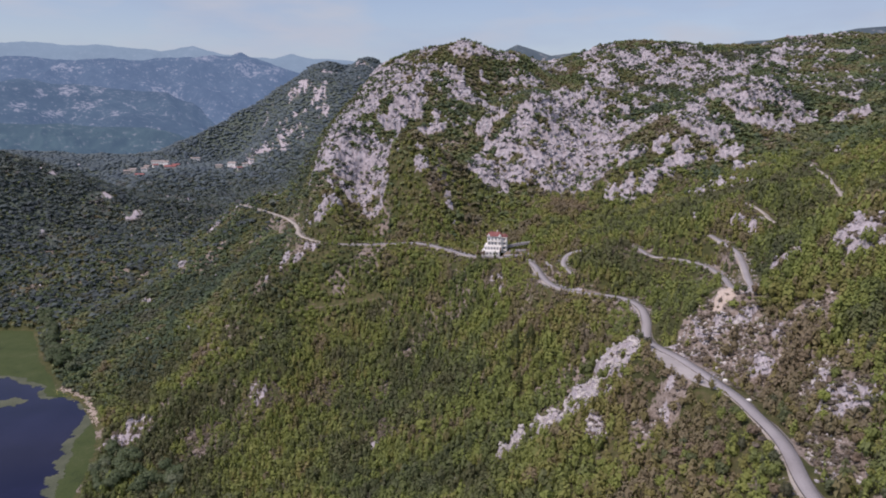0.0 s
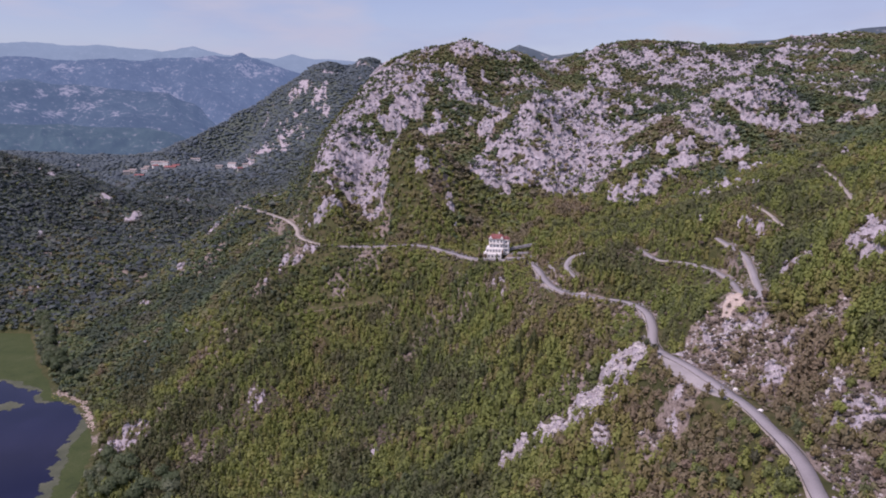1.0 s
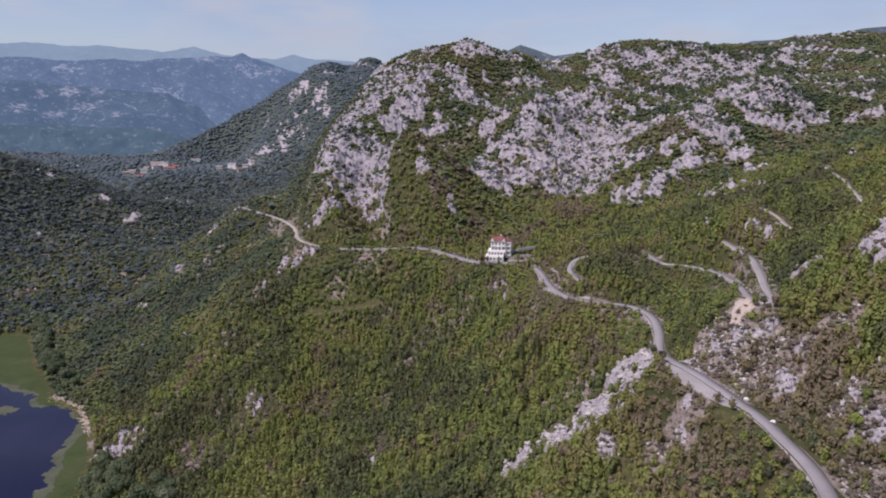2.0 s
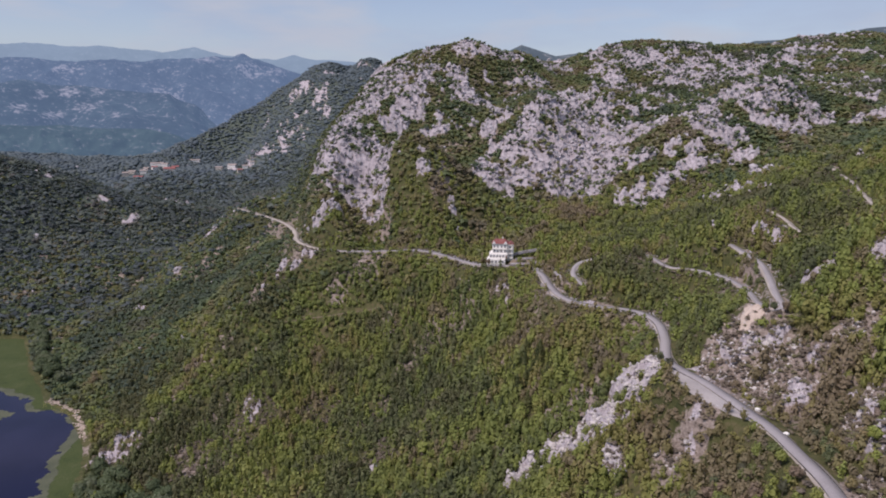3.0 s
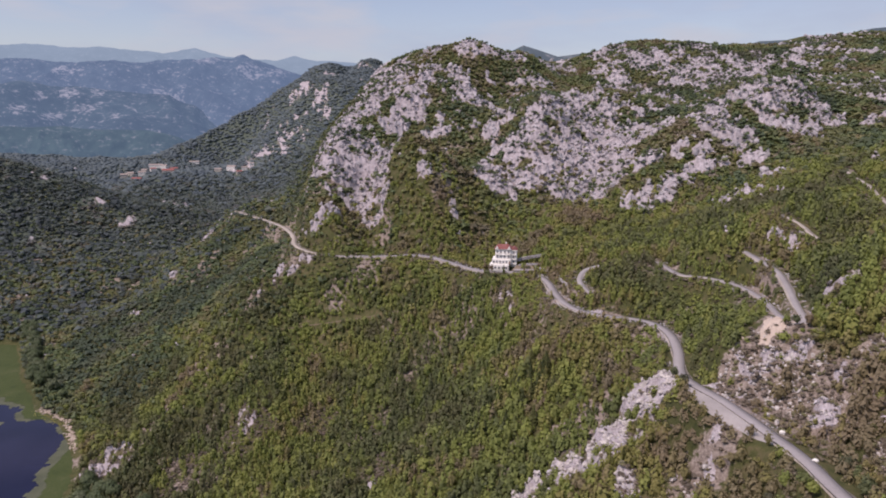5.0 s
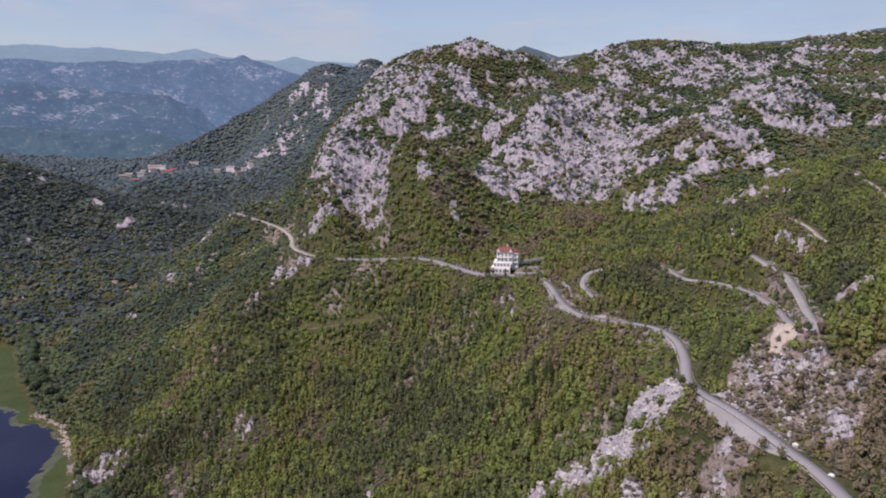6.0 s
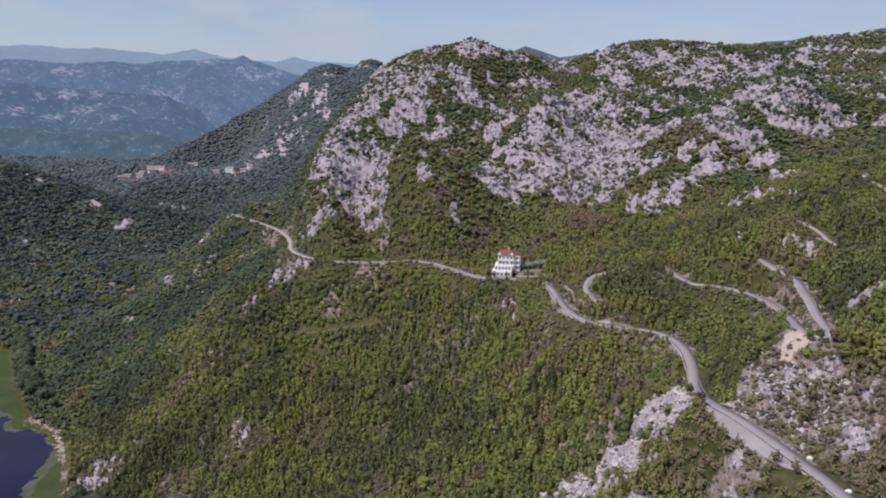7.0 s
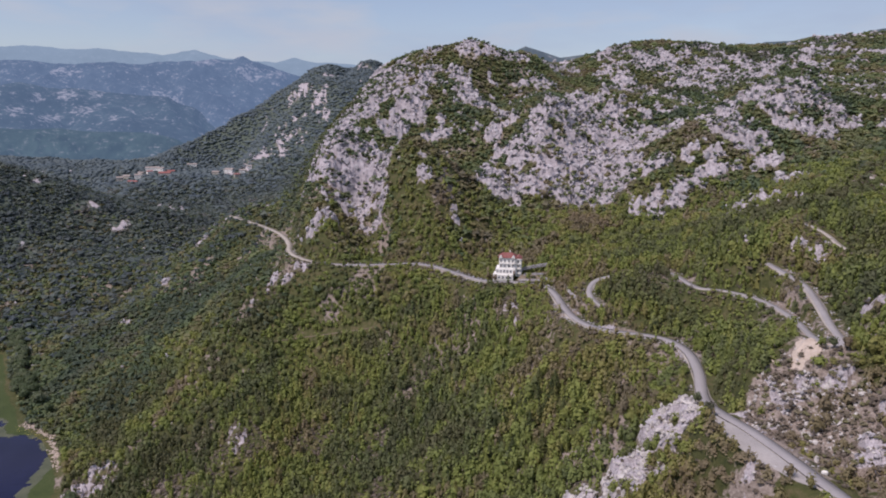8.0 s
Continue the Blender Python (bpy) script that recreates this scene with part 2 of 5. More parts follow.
def vnoise(x, y, size, seed=0):
    """Smooth noise from 0 to 1 with features of that size in metres."""
    u, v = x / size, y / size
    i, j = np.floor(u), np.floor(v)
    f, g = u - i, v - j
    f, g = f * f * f * (f * (6 * f - 15) + 10), g * g * g * (g * (6 * g - 15) + 10)
    a, b = lattice(i, j, seed), lattice(i + 1, j, seed)
    c, d = lattice(i, j + 1, seed), lattice(i + 1, j + 1, seed)
    return (a * (1 - f) + b * f) * (1 - g) + (c * (1 - f) + d * f) * g


def fractal(x, y, size, octaves, seed=0, gain=0.5):
    total, amp, norm = 0.0, 1.0, 0.0
    for k in range(octaves):
        a = 0.6 * k + seed
        xr, yr = x * math.cos(a) - y * math.sin(a), x * math.sin(a) + y * math.cos(a)
        total, norm = total + amp * vnoise(xr, yr, size, seed + k), norm + amp
        amp, size = amp * gain, size * 0.5
    return total / norm


# rounded hills and hollows: x, y, height, length, breadth, turn
NEAR_HILLS = [
    (-269, -236, -82, 312, 239, 94),
    (11, 4, -9, 51, 176, 160),
    (771, 74, 115, 582, 372, 40),
    (82, 138, -7, 42, 63, 165),
    (245, 158, 4, 22, 407, 96),
    (-293, 188, -8, 56, 581, 69),
    (103, 201, -47, 31, 68, 6),
    (48, 202, -1, 22, 22, 29),
    (55, 204, 31, 22, 22, 164),
    (68, 223, -42, 22, 32, 138),
    (18, 232, 6, 22, 22, 21),
    (83, 241, -20, 48, 53, 8),
    (164, 248, 6, 149, 22, 56),
    (72, 249, 10, 138, 22, 162),
    (-73, 251, 10, 30, 78, 69),
    (58, 261, 73, 22, 59, 27),
]
SLOPE_HILLS = [
    (136, 270, 19, 49, 22, 41),
    (318, 271, -13, 54, 98, 19),
    (44, 287, -61, 23, 35, 21),
    (130, 315, -24, 283, 24, 111),
    (102, 329, 23, 36, 82, 178),
    (-57, 341, 34, 82, 51, 176),
    (-60, 342, 9, 31, 78, 15),
    (321, 346, 13, 900, 36, 44),
    (-17, 355, -61, 93, 274, 160),
    (107, 356, -22, 22, 46, 147),
    (4, 356, 3, 68, 22, 39),
    (-45, 372, 5, 91, 23, 18),
    (149, 398, 26, 27, 22, 48),
    (146, 411, -23, 22, 79, 23),
    (127, 420, 41, 155, 44, 76),
    (-150, 438, -15, 109, 256, 151),
]
MOUNTAIN_HILLS = [
    (-28, 456, -127, 151, 112, 26),
    (-351, 459, -3, 195, 25, 161),
    (38, 460, 126, 60, 73, 161),
    (-195, 467, -16, 35, 44, 175),
    (-154, 470, -24, 22, 43, 177),
    (-135, 480, 80, 77, 69, 34),
    (-324, 519, 3, 265, 35, 133),
    (-38, 530, 36, 22, 49, 41),
    (-52, 532, -86, 70, 87, 174),
    (252, 561, 10, 29, 235, 160),
    (-331, 577, -16, 182, 63, 135),
    (-261, 605, -44, 485, 140, 92),
    (-66, 612, -83, 23, 49, 16),
    (290, 614, -23, 179, 60, 1),
    (206, 644, 28, 188, 32, 36),
    (-17, 647, 158, 160, 73, 72),
]
FLANK_HILLS = [
    (-84, 666, 60, 78, 97, 176),
    (-76, 667, -35, 22, 31, 165),
    (-150, 689, -44, 22, 160, 14),
    (-205, 698, -13, 22, 82, 11),
    (-37, 728, -180, 76, 49, 153),
    (-116, 745, 51, 86, 40, 168),
    (-79, 791, 68, 52, 133, 177),
    (-379, 791, -23, 39, 52, 74),
    (-153, 802, 19, 33, 342, 67),
    (91, 845, -93, 46, 51, 25),
    (-1480, 875, 63, 870, 130, 177),
    (54, 881, 99, 41, 108, 56),
    (99, 883, 41, 223, 23, 87),
    (-151, 941, 63, 65, 107, 140),
    (54, 949, -28, 47, 22, 51),
    (-34, 960, -18, 35, 310, 23),
]
VALLEY_HILLS = [
    (63, 1000, -16, 34, 86, 131),
    (-1500, 1013, 202, 360, 892, 106),
    (441, 1035, -21, 112, 310, 166),
    (446, 1049, 50, 317, 348, 158),
    (-268, 1060, -110, 105, 114, 47),
    (-309, 1086, 79, 760, 100, 176),
    (544, 1109, 30, 93, 44, 154),
    (163, 1198, 52, 218, 93, 142),
    (-556, 1483, 70, 107, 855, 159),
    (-587, 1491, -241, 283, 815, 178),
    (-254, 1519, -91, 168, 430, 50),
    (-715, 1709, 136, 157, 204, 22),
    (-309, 1798, 199, 158, 331, 11),
    (-514, 2042, -53, 45, 236, 2),
    (-847, 2045, 47, 770, 199, 31),
    (-100, 2222, 106, 290, 479, 53),
]


SADDLES = [(92, 835, -25, 24, 50, 0), (150, 1010, -11, 55, 60, 0), (-760, 1330, -30, 260, 120, 0), (-560, 1350, 8, 120, 120, 0), (-590, 1930, 74, 125, 62, 22),
           (-535, 1985, 30, 55, 40, 0), (-415, 1965, -16, 30, 60, 0), (-1150, 2230, -42, 330, 230, 0), (-800, 2250, -15, 150, 200, 0), (-300, 1960, 12, 26, 60, 0),
           (-262, 1960, -14, 16, 80, 0), (-215, 1990, 16, 30, 60, 0)]
SPURS = [(-400, 1970, 10, 60, 120, 0), (-470, 1960, 27, 60, 120, 0), (-550, 1965, 17, 60, 120, 0), (-620, 1930, 17, 60, 120, 0), (-690, 1880, 24, 60, 120, 0),
           (-765, 1850, 6, 60, 120, 0), (270, 1020, 3, 40, 30, 0), (335, 1020, 3, 40, 30, 0), (480, 1035, 4, 50, 40, 0), (30, 885, 3, 25, 20, 0),
           (420, 1005, -6, 160, 60, 0), (640, 1010, -4, 90, 60, 0)]
RIDGE = [(-774, 1800, -23, 50, 100, 0), (-716, 1840, 5, 48, 100, 0), (-655, 1880, 15, 45, 100, 0), (-594, 1930, 2, 42, 100, 0), (-522, 1955, 27, 40, 100, 0),
         (-444, 1960, 10, 38, 100, 0), (-368, 1975, 4, 32, 100, 0), (-321, 1975, -1, 20, 100, 0), (-297, 1985, -13, 16, 100, 0), (-272, 2000, -13, 16, 100, 0),
         (-244, 1970, -3, 16, 100, 0), (-214, 1979, -4, 18, 100, 0), (-188, 1990, 7, 20, 100, 0)]

# shallow dells and swells, 16 m wide by the road and 32 m wide on the slope: x, y, height
ROADSIDE_SWELLS = [(10, 268, -3), (10, 334, -2), (32, 246, -6), (32, 268, -5), (54, 202, -5), (54, 224, -7), (54, 246, -9), (54, 268, -6), (54, 290, -2), (76, 180, -5),
               (76, 202, -8), (76, 224, -5), (76, 246, -8), (76, 268, -8), (76, 334, -1), (98, 268, -1), (98, 290, 6), (98, 334, -3), (120, 202, 1), (120, 224, -4), (120,
               246, -5), (120, 268, -4), (142, 224, -3)]
SLOPE_SWELLS = [(-270, 520, -3), (-270, 565, 2), (-270, 610, 3), (-225, 610, 2), (-180, 430, 3), (-180, 475, 6), (-180, 520, -8), (-180, 565, -4), (-135, 430, -2), (-135,
               520, 1), (-135, 565, 9), (-90, 430, 4), (-45, 340, 1), (-45, 385, 5), (-45, 430, 8), (-45, 475, 4), (0, 340, -2), (0, 385, -3), (0, 430, -5), (0, 475, -4),
               (45, 340, 4), (45, 385, -4)]


def bumps(x, y):
    z = 124.5 + 0.1091 * x + 0.0480 * y
    for group in (NEAR_HILLS, SLOPE_HILLS, MOUNTAIN_HILLS, FLANK_HILLS, VALLEY_HILLS, SADDLES, SPURS, RIDGE):
        for cx, cy, h, sx, sy, turn in group:
            c, s = math.cos(radians(turn)), math.sin(radians(turn))
            dx, dy = x - cx, y - cy
            z = z + h * np.exp(-0.5 * (((c * dx + s * dy) / sx) ** 2 + ((c * dy - s * dx) / sy) ** 2))
    for group, size in ((ROADSIDE_SWELLS, 16), (SLOPE_SWELLS, 32)):
        for cx, cy, h in group:
            z = z + h * np.exp(-0.5 * ((x - cx) ** 2 + (y - cy) ** 2) / size ** 2)
    return z


def spline(points, step):
    """A smooth line through the points, as rows of x, y, z at even steps."""
    p = np.array(points, float)
    p = np.vstack([2 * p[0] - p[1], p, 2 * p[-1] - p[-2]])
    rows = []
    for k in range(1, len(p) - 2):
        n = max(2, int(np.linalg.norm(p[k + 1] - p[k]) / (step * 0.5)))
        t = np.linspace(0, 1, n, endpoint=False)[:, None]
        a, b, c, d = p[k - 1], p[k], p[k + 1], p[k + 2]
        rows.append(0.5 * (2 * b + (c - a) * t + (2 * a - 5 * b + 4 * c - d) * t * t + (3 * b - a - 3 * c + d) * t ** 3))
    q = np.vstack(rows + [p[-2:-1]])
    along = np.r_[0, np.cumsum(np.linalg.norm(np.diff(q[:, :2], axis=0), axis=1))]
    s = np.linspace(0, along[-1], int(along[-1] / step) + 1)
    return np.stack([np.interp(s, along, q[:, k]) for k in range(3)], 1)


MAIN_ROAD = spline([(81.8, 60, 140.9), (85.8, 110, 139.9), (90.4, 155, 139.0), (96.0, 180, 138.8), (98.3, 205, 137.4), (98.7, 221, 136.5), (97.4, 233, 135.8), (95.9,
    248, 135.1), (93.2, 265, 134.3), (90.4, 279, 133.1), (91.2, 297, 130.8), (97.8, 321, 131.5), (101.5, 344, 131.2), (98.5, 359, 131.4), (91, 365.7, 131.6), (79.6,
    370, 131.7), (69.3, 376.5, 131.8), (63, 392, 131.2), (60.5, 416, 130.7), (60.2, 448, 129.8), (56.8, 467, 129), (48.4, 481, 127.9), (33.9, 486, 127.3), (20.7,
    490, 127.1), (4.7, 510, 127.2), (-10.6, 531, 127.1), (-28.7, 542, 126.8), (-42.6, 547, 124.9), (-75.3, 555, 122.9), (-100.3, 571.7, 121)], 2.5)
VALLEY_ROAD = spline([(-100.3, 571.7, 121), (-116.5, 590, 121), (-128.8, 614, 121), (-140.3, 660, 120.4), (-158.9, 706, 119.8), (-187.8, 753, 119.2),
                      (-216.7, 792, 118.6), (-240, 826, 118), (-262, 870, 112), (-275, 920, 100)], 2.5)
UPPER_ROAD = spline([(77, 401, 135.4), (74.5, 410, 136.4), (75, 423, 138.4), (82, 437, 140.4), (95, 441, 142.5), (109, 440, 144.5),
                     (117, 430, 146.8), (118.2, 412, 148.2), (119, 387, 149), (127, 376, 150.3), (133.5, 360, 151.6), (134, 339, 153),
                     (131, 316, 154.3), (125.5, 294, 155.6), (124.5, 281, 156.5), (129, 280, 157.2), (134.3, 297, 157.8), (143.5, 325, 159.2),
                     (148.5, 345, 160.6), (147.5, 357, 162), (146.5, 376, 163.4)], 2.5)
TRACK = spline([(216, 372, 183.8), (219, 379, 184.4), (234.2, 413.4, 185.2), (249, 453.7, 189), (256.1, 479.1, 190.8), (262, 500, 194)], 2.5)
TRACK_END = spline([(181.5, 374, 170.2), (180.5, 382, 171.9), (181, 390, 174), (180.2, 397, 175.4), (179, 408, 176.6)], 2.5)
FOOTPATH = spline([(-121, 522, 75), (-104, 521, 78), (-86.6, 516, 82.5), (-69, 510.5, 86.8), (-50, 503, 91.5)], 2.5)
ROADS = ((MAIN_ROAD, 2.4), (VALLEY_ROAD, 2.1), (UPPER_ROAD, 1.7), (TRACK, 1.4), (TRACK_END, 1.4))

# a raster of the nearest road: distance from its edge, and its level
RX0, RY0, RSTEP = -300.0, 40.0, 2.0
_gx, _gy = np.meshgrid(np.arange(RX0, 290, RSTEP), np.arange(RY0, 960, RSTEP), indexing="ij")
ROAD_D, ROAD_Z = np.full(_gx.shape, 99.0), np.zeros(_gx.shape)
for _line, _half in ROADS:
    for _k in range(0, len(_line), 1):
        _x, _y, _z = _line[_k]
        _i0, _i1 = max(0, int((_x - 34 - RX0) / RSTEP)), int((_x + 34 - RX0) / RSTEP) + 1
        _j0, _j1 = max(0, int((_y - 34 - RY0) / RSTEP)), int((_y + 34 - RY0) / RSTEP) + 1
        _d = np.hypot(_gx[_i0:_i1, _j0:_j1] - _x, _gy[_i0:_i1, _j0:_j1] - _y) - _half
        _near = _d < ROAD_D[_i0:_i1, _j0:_j1]
        ROAD_D[_i0:_i1, _j0:_j1][_near] = _d[_near]
        ROAD_Z[_i0:_i1, _j0:_j1][_near] = _z


def road_near(x, y):
    i = np.clip((x - RX0) / RSTEP, 0, ROAD_D.shape[0] - 1.001)
    j = np.clip((y - RY0) / RSTEP, 0, ROAD_D.shape[1] - 1.001)
    i0, j0 = np.floor(i).astype(int), np.floor(j).astype(int)
    f, g = i - i0, j - j0
    d = (ROAD_D[i0, j0] * (1 - f) + ROAD_D[i0 + 1, j0] * f) * (1 - g) + (ROAD_D[i0, j0 + 1] * (1 - f) + ROAD_D[i0 + 1, j0 + 1] * f) * g
    z = ROAD_Z[np.round(i).astype(int), np.round(j).astype(int)]
    away = (x < RX0) | (x > 288) | (y < RY0) | (y > 958)
    return np.where(away, 99.0, d), z


# the lake's edge, from far to near, land on its right
SHORE = np.array([(-2600, 900), (-1200, 740), (-700, 715), (-507, 707), (-433, 706), (-374, 614), (-344, 580), (-322, 549), (-290, 527), (-265, 494),
                  (-248, 466), (-238, 441), (-229, 414), (-222, 383), (-206, 330), (-205, 250), (-220, 120), (-235, -100), (-250, -900)], float)


def inland(x, y):
    """Metres from the shore, over land positive."""
    best, side = np.full(np.shape(x), 1e9), np.ones(np.shape(x))
    for a, b in zip(SHORE[:-1], SHORE[1:]):
        e = b - a
        t = np.clip(((x - a[0]) * e[0] + (y - a[1]) * e[1]) / (e @ e), 0, 1)
        dx, dy = x - a[0] - t * e[0], y - a[1] - t * e[1]
        d = np.hypot(dx, dy)
        near = d < best
        side = np.where(near, np.sign(e[0] * (y - a[1]) - e[1] * (x - a[0])), side)
        best = np.minimum(best, d)
    return best * side


# outcrops of limestone: x, y, breadth, depth, share of bare rock
CLIFF_ROCK = [(-79, 676, 32, 31, 1.1), (-97, 606, 11, 12, 0.95), (-105, 715, 15, 49, 1.0), (-63, 628, 12, 12, 0.95), (-106, 810, 18, 72, 1.0), (-85, 851, 23, 80, 1.0),
    (-58, 859, 23, 49, 0.98), (-36, 808, 18, 35, 0.98), (-28, 869, 19, 25, 0.95), (-3, 881, 26, 14, 0.95), (-59, 768, 14, 19, 0.9), (-19, 616, 7, 9, 0.95), (-19, 765, 5,
    8, 0.9), (-9, 760, 5, 17, 0.9)]
FACE_ROCK = [(19, 815, 12, 15, 0.81), (51, 828, 10, 16, 0.9), (35, 734, 22, 9, 0.79), (18, 784, 7, 11, 0.77), (60, 853, 18, 7, 0.83), (48, 874, 18, 7, 0.85), (7, 852, 13,
    6, 0.79), (78, 847, 21, 8, 0.85), (9, 761, 7, 10, 0.77), (85, 895, 11, 12, 0.77), (5, 609, 6, 3, 0.52), (5, 590, 4, 5, 0.52)]
DOME_ROCK = [(146, 777, 27, 41, 1.3), (88, 721, 8, 25, 1.25), (77, 702, 11, 9, 1.08), (120, 703, 37, 37, 1.32), (55, 691, 15, 15, 1.08), (46, 658, 23, 27, 1.3), (87, 653,
    31, 17, 1.25), (127, 655, 23, 30, 1.32), (104, 635, 15, 15, 1.25), (183, 707, 25, 27, 1.25), (173, 631, 15, 9, 1.08), (189, 626, 10, 8, 1.06), (160, 640, 14, 8, 1.0),
    (182, 591, 10, 10, 0.98), (159, 580, 18, 14, 1.06), (155, 692, 11, 36, 1.03)]
CREST_ROCK = [(-24, 889, 21, 29, 0.95), (53, 894, 31, 27, 0.85), (84, 846, 27, 17, 0.55), (15, 895, 27, 23, 0.8), (158, 1053, 22, 45, 1.02), (172, 989, 8, 28, 0.95), (228, 1047, 21, 33, 1.02), (210, 972, 22, 41, 1.05), (273, 992, 33, 26, 1.0), (320, 998, 37, 32, 1.08),
    (317, 937, 45, 40, 1.05), (366, 940, 35, 36, 1.05), (412, 962, 22, 29, 0.98), (488, 1015, 27, 62, 1.12), (447, 953, 12, 47, 1.08), (524, 1051, 14, 38, 1.0), (328,
    712, 16, 27, 1.1), (578, 1073, 23, 32, 0.9)]
SHOULDER_ROCK = [(171, 273, 10, 13, 1.2), (166, 257, 5, 7, 0.9), (292, 655, 17, 13, 1.0), (305, 650, 14, 16, 1.02), (342, 672, 11, 12, 1.0), (305, 715, 31, 34, 1.02),
    (234, 679, 17, 39, 1.02), (295, 708, 9, 26, 0.98), (288, 673, 15, 10, 1.0), (244, 627, 13, 10, 1.05), (212, 619, 10, 4, 0.98), (203, 604, 10, 6, 1.0), (244, 600, 10,
    8, 1.0), (224, 606, 4, 5, 0.92), (259, 885, 13, 14, 1.0), (216, 751, 7, 22, 0.6)]
EAST_ROCK = [(204, 537, 12, 7, 0.72), (155, 431, 8, 13, 0.51), (379, 660, 14, 9, 0.81), (529, 940, 10, 36, 0.81), (489, 930, 8, 14, 0.81), (243, 554, 9, 18, 0.81), (203,
    523, 15, 12, 0.77), (213, 498, 6, 9, 0.61), (280, 506, 7, 15, 0.65), (142, 286, 6, 8, 0.61), (172, 376, 10, 9, 0.5), (146, 400, 5, 7, 0.42)]
CRAG_ROCK = [(64, 274, 8, 8, 1.05), (56, 272, 7, 7, 1.05), (49, 276, 6, 5, 1.0), (38, 281, 6, 5, 1.0), (78, 293, 9, 7, 1.02), (83, 286, 7, 5, 1.02), (88, 282, 5, 4, 1.02), (65, 281, 10, 9, 1.02), (68, 284, 6, 8, 1.0), (54, 278, 8, 9, 1.0), (45, 288, 6, 7,
    0.98), (35, 286, 7, 7, 1.0), (27, 284, 5, 4, 0.95), (49, 283, 6, 6, 0.95)]
LEDGE_ROCK = [(58, 249, 3, 7, 0.36), (81, 237, 10, 6, 0.36), (73, 240, 4, 5, 0.36)]
BANK_ROCK = [(101, 282, 11, 7, 0.52), (95, 282, 5, 4, 0.62), (115, 267, 10, 4, 0.68), (115, 277, 7, 4, 0.54), (117, 249, 11, 5, 0.54), (105, 268, 8, 4, 0.47), (131, 243,
    6, 3, 0.4), (128, 225, 5, 3, 0.54), (118, 214, 6, 3, 0.4), (114, 236, 4, 5, 0.54), (119, 192, 8, 9, 0.4), (101, 168, 4, 6, 0.62)]
SLOPE_ROCK = [(-135, 570, 20, 12, 0.36), (-272, 821, 8, 19, 0.48), (-130, 442, 7, 13, 0.5), (-219, 450, 15, 14, 0.72), (-154, 414, 8, 10, 0.48), (-39, 404, 4, 8, 0.46),
    (-32, 351, 7, 7, 0.46), (-24, 443, 3, 3, 0.46), (-34, 481, 4, 3, 0.4), (-283, 756, 9, 12, 0.4), (-306, 691, 7, 6, 0.4), (-108, 569, 6, 5, 0.36)]
DELL_ROCK = [(36, 456, 4, 12, 0.64), (39, 432, 3, 5, 0.61), (-532, 1075, 16, 15, 0.51), (-466, 1045, 10, 16, 0.51), (-517, 1315, 27, 21, 0.42), (-635, 1097, 41, 16,
    0.38), (-792, 1290, 19, 30, 0.42), (81, 377, 7, 5, 0.59)]
VALLEY_ROCK = [(-366, 1841, 30, 44, 0.62), (-310, 1764, 20, 27, 0.62), (-359, 1621, 37, 47, 0.72), (-389, 1705, 14, 25, 0.57), (-289, 1676, 19, 40, 0.59), (-434, 1632,
    32, 26, 0.59), (-449, 1568, 39, 25, 0.47), (-211, 1950, 28, 42, 0.67), (-307, 1882, 34, 24, 0.52), (-332, 1728, 28, 24, 0.52), (-469, 1858, 21, 28, 0.47)]
THIN_ROCK = [(-118, 722, 12, 30, 0.85), (-121, 790, 12, 50, 0.85), (-122, 850, 14, 40, 0.85), (-106, 890, 16, 20, 0.85), (10, 800, 75, 75, 0.40), (330, 830, 130, 110, 0.36), (-108, 700, 9, 40, 0.85), (-62, 885, 22, 18, 0.8)]

GROWTH = [(71, 284, 3, 3, 0.9), (70, 277, 3, 3, 0.9), (50, 284, 3, 3, 0.9), (58, 271, 2, 3, 0.9), (41, 282, 3, 3, 0.9), (79, 290, 3, 2, 0.9), (33, 746, 26, 28, 0.85), (168, 965, 32, 44, 0.8), (72, 787, 23, 68, 0.75), (214, 750, 30, 37, 0.8), (164, 649, 10, 10, 0.7), (-33, 699, 9, 37, 0.5)]  # thickets between the rocks


def bareness(x, y, z):
    """How much of the ground is bare limestone: over 0.5 the rock shows."""
    r = np.zeros(np.shape(x))
    for group in (CLIFF_ROCK, FACE_ROCK, DOME_ROCK, CREST_ROCK, SHOULDER_ROCK, EAST_ROCK, THIN_ROCK, CRAG_ROCK, LEDGE_ROCK, BANK_ROCK, SLOPE_ROCK, DELL_ROCK, VALLEY_ROCK):
        for cx, cy, rx, ry, s in group:
            q = ((x - cx) / rx) ** 2 + ((y - cy) / ry) ** 2
            r = np.maximum(r, s * np.clip(1.55 - 0.75 * q, 0, 1))
    for cx, cy, rx, ry, s in GROWTH:
        r = r * (1 - s * np.clip(1.5 - ((x - cx) / rx) ** 2 - ((y - cy) / ry) ** 2, 0, 1))
    up = 0.7 * (y + z)  # along the slope
    broad, fine = fractal(x, up, 17.0, 3, 3, 0.6) - 0.5, fractal(x, up, 7.0, 2, 8, 0.6) - 0.5
    inside = np.where(r > 0.02, 1.0, 0.5)
    wide = fractal(x, up, 48.0, 2, 14) - 0.5
    near = np.clip((640 - np.hypot(x, y)) / 200, 0, 1)  # the nearer rocks lie broken between the shrubs
    chips = near * np.where(r > 0.02, 1.5, 0.0) * (fractal(x, up, 4.0, 2, 18, 0.6) - 0.5)
    return 0.78 * r + inside * (1.9 * broad + 1.35 * fine + 0.55 * wide) * (1 - 0.35 * near) + chips - 0.04


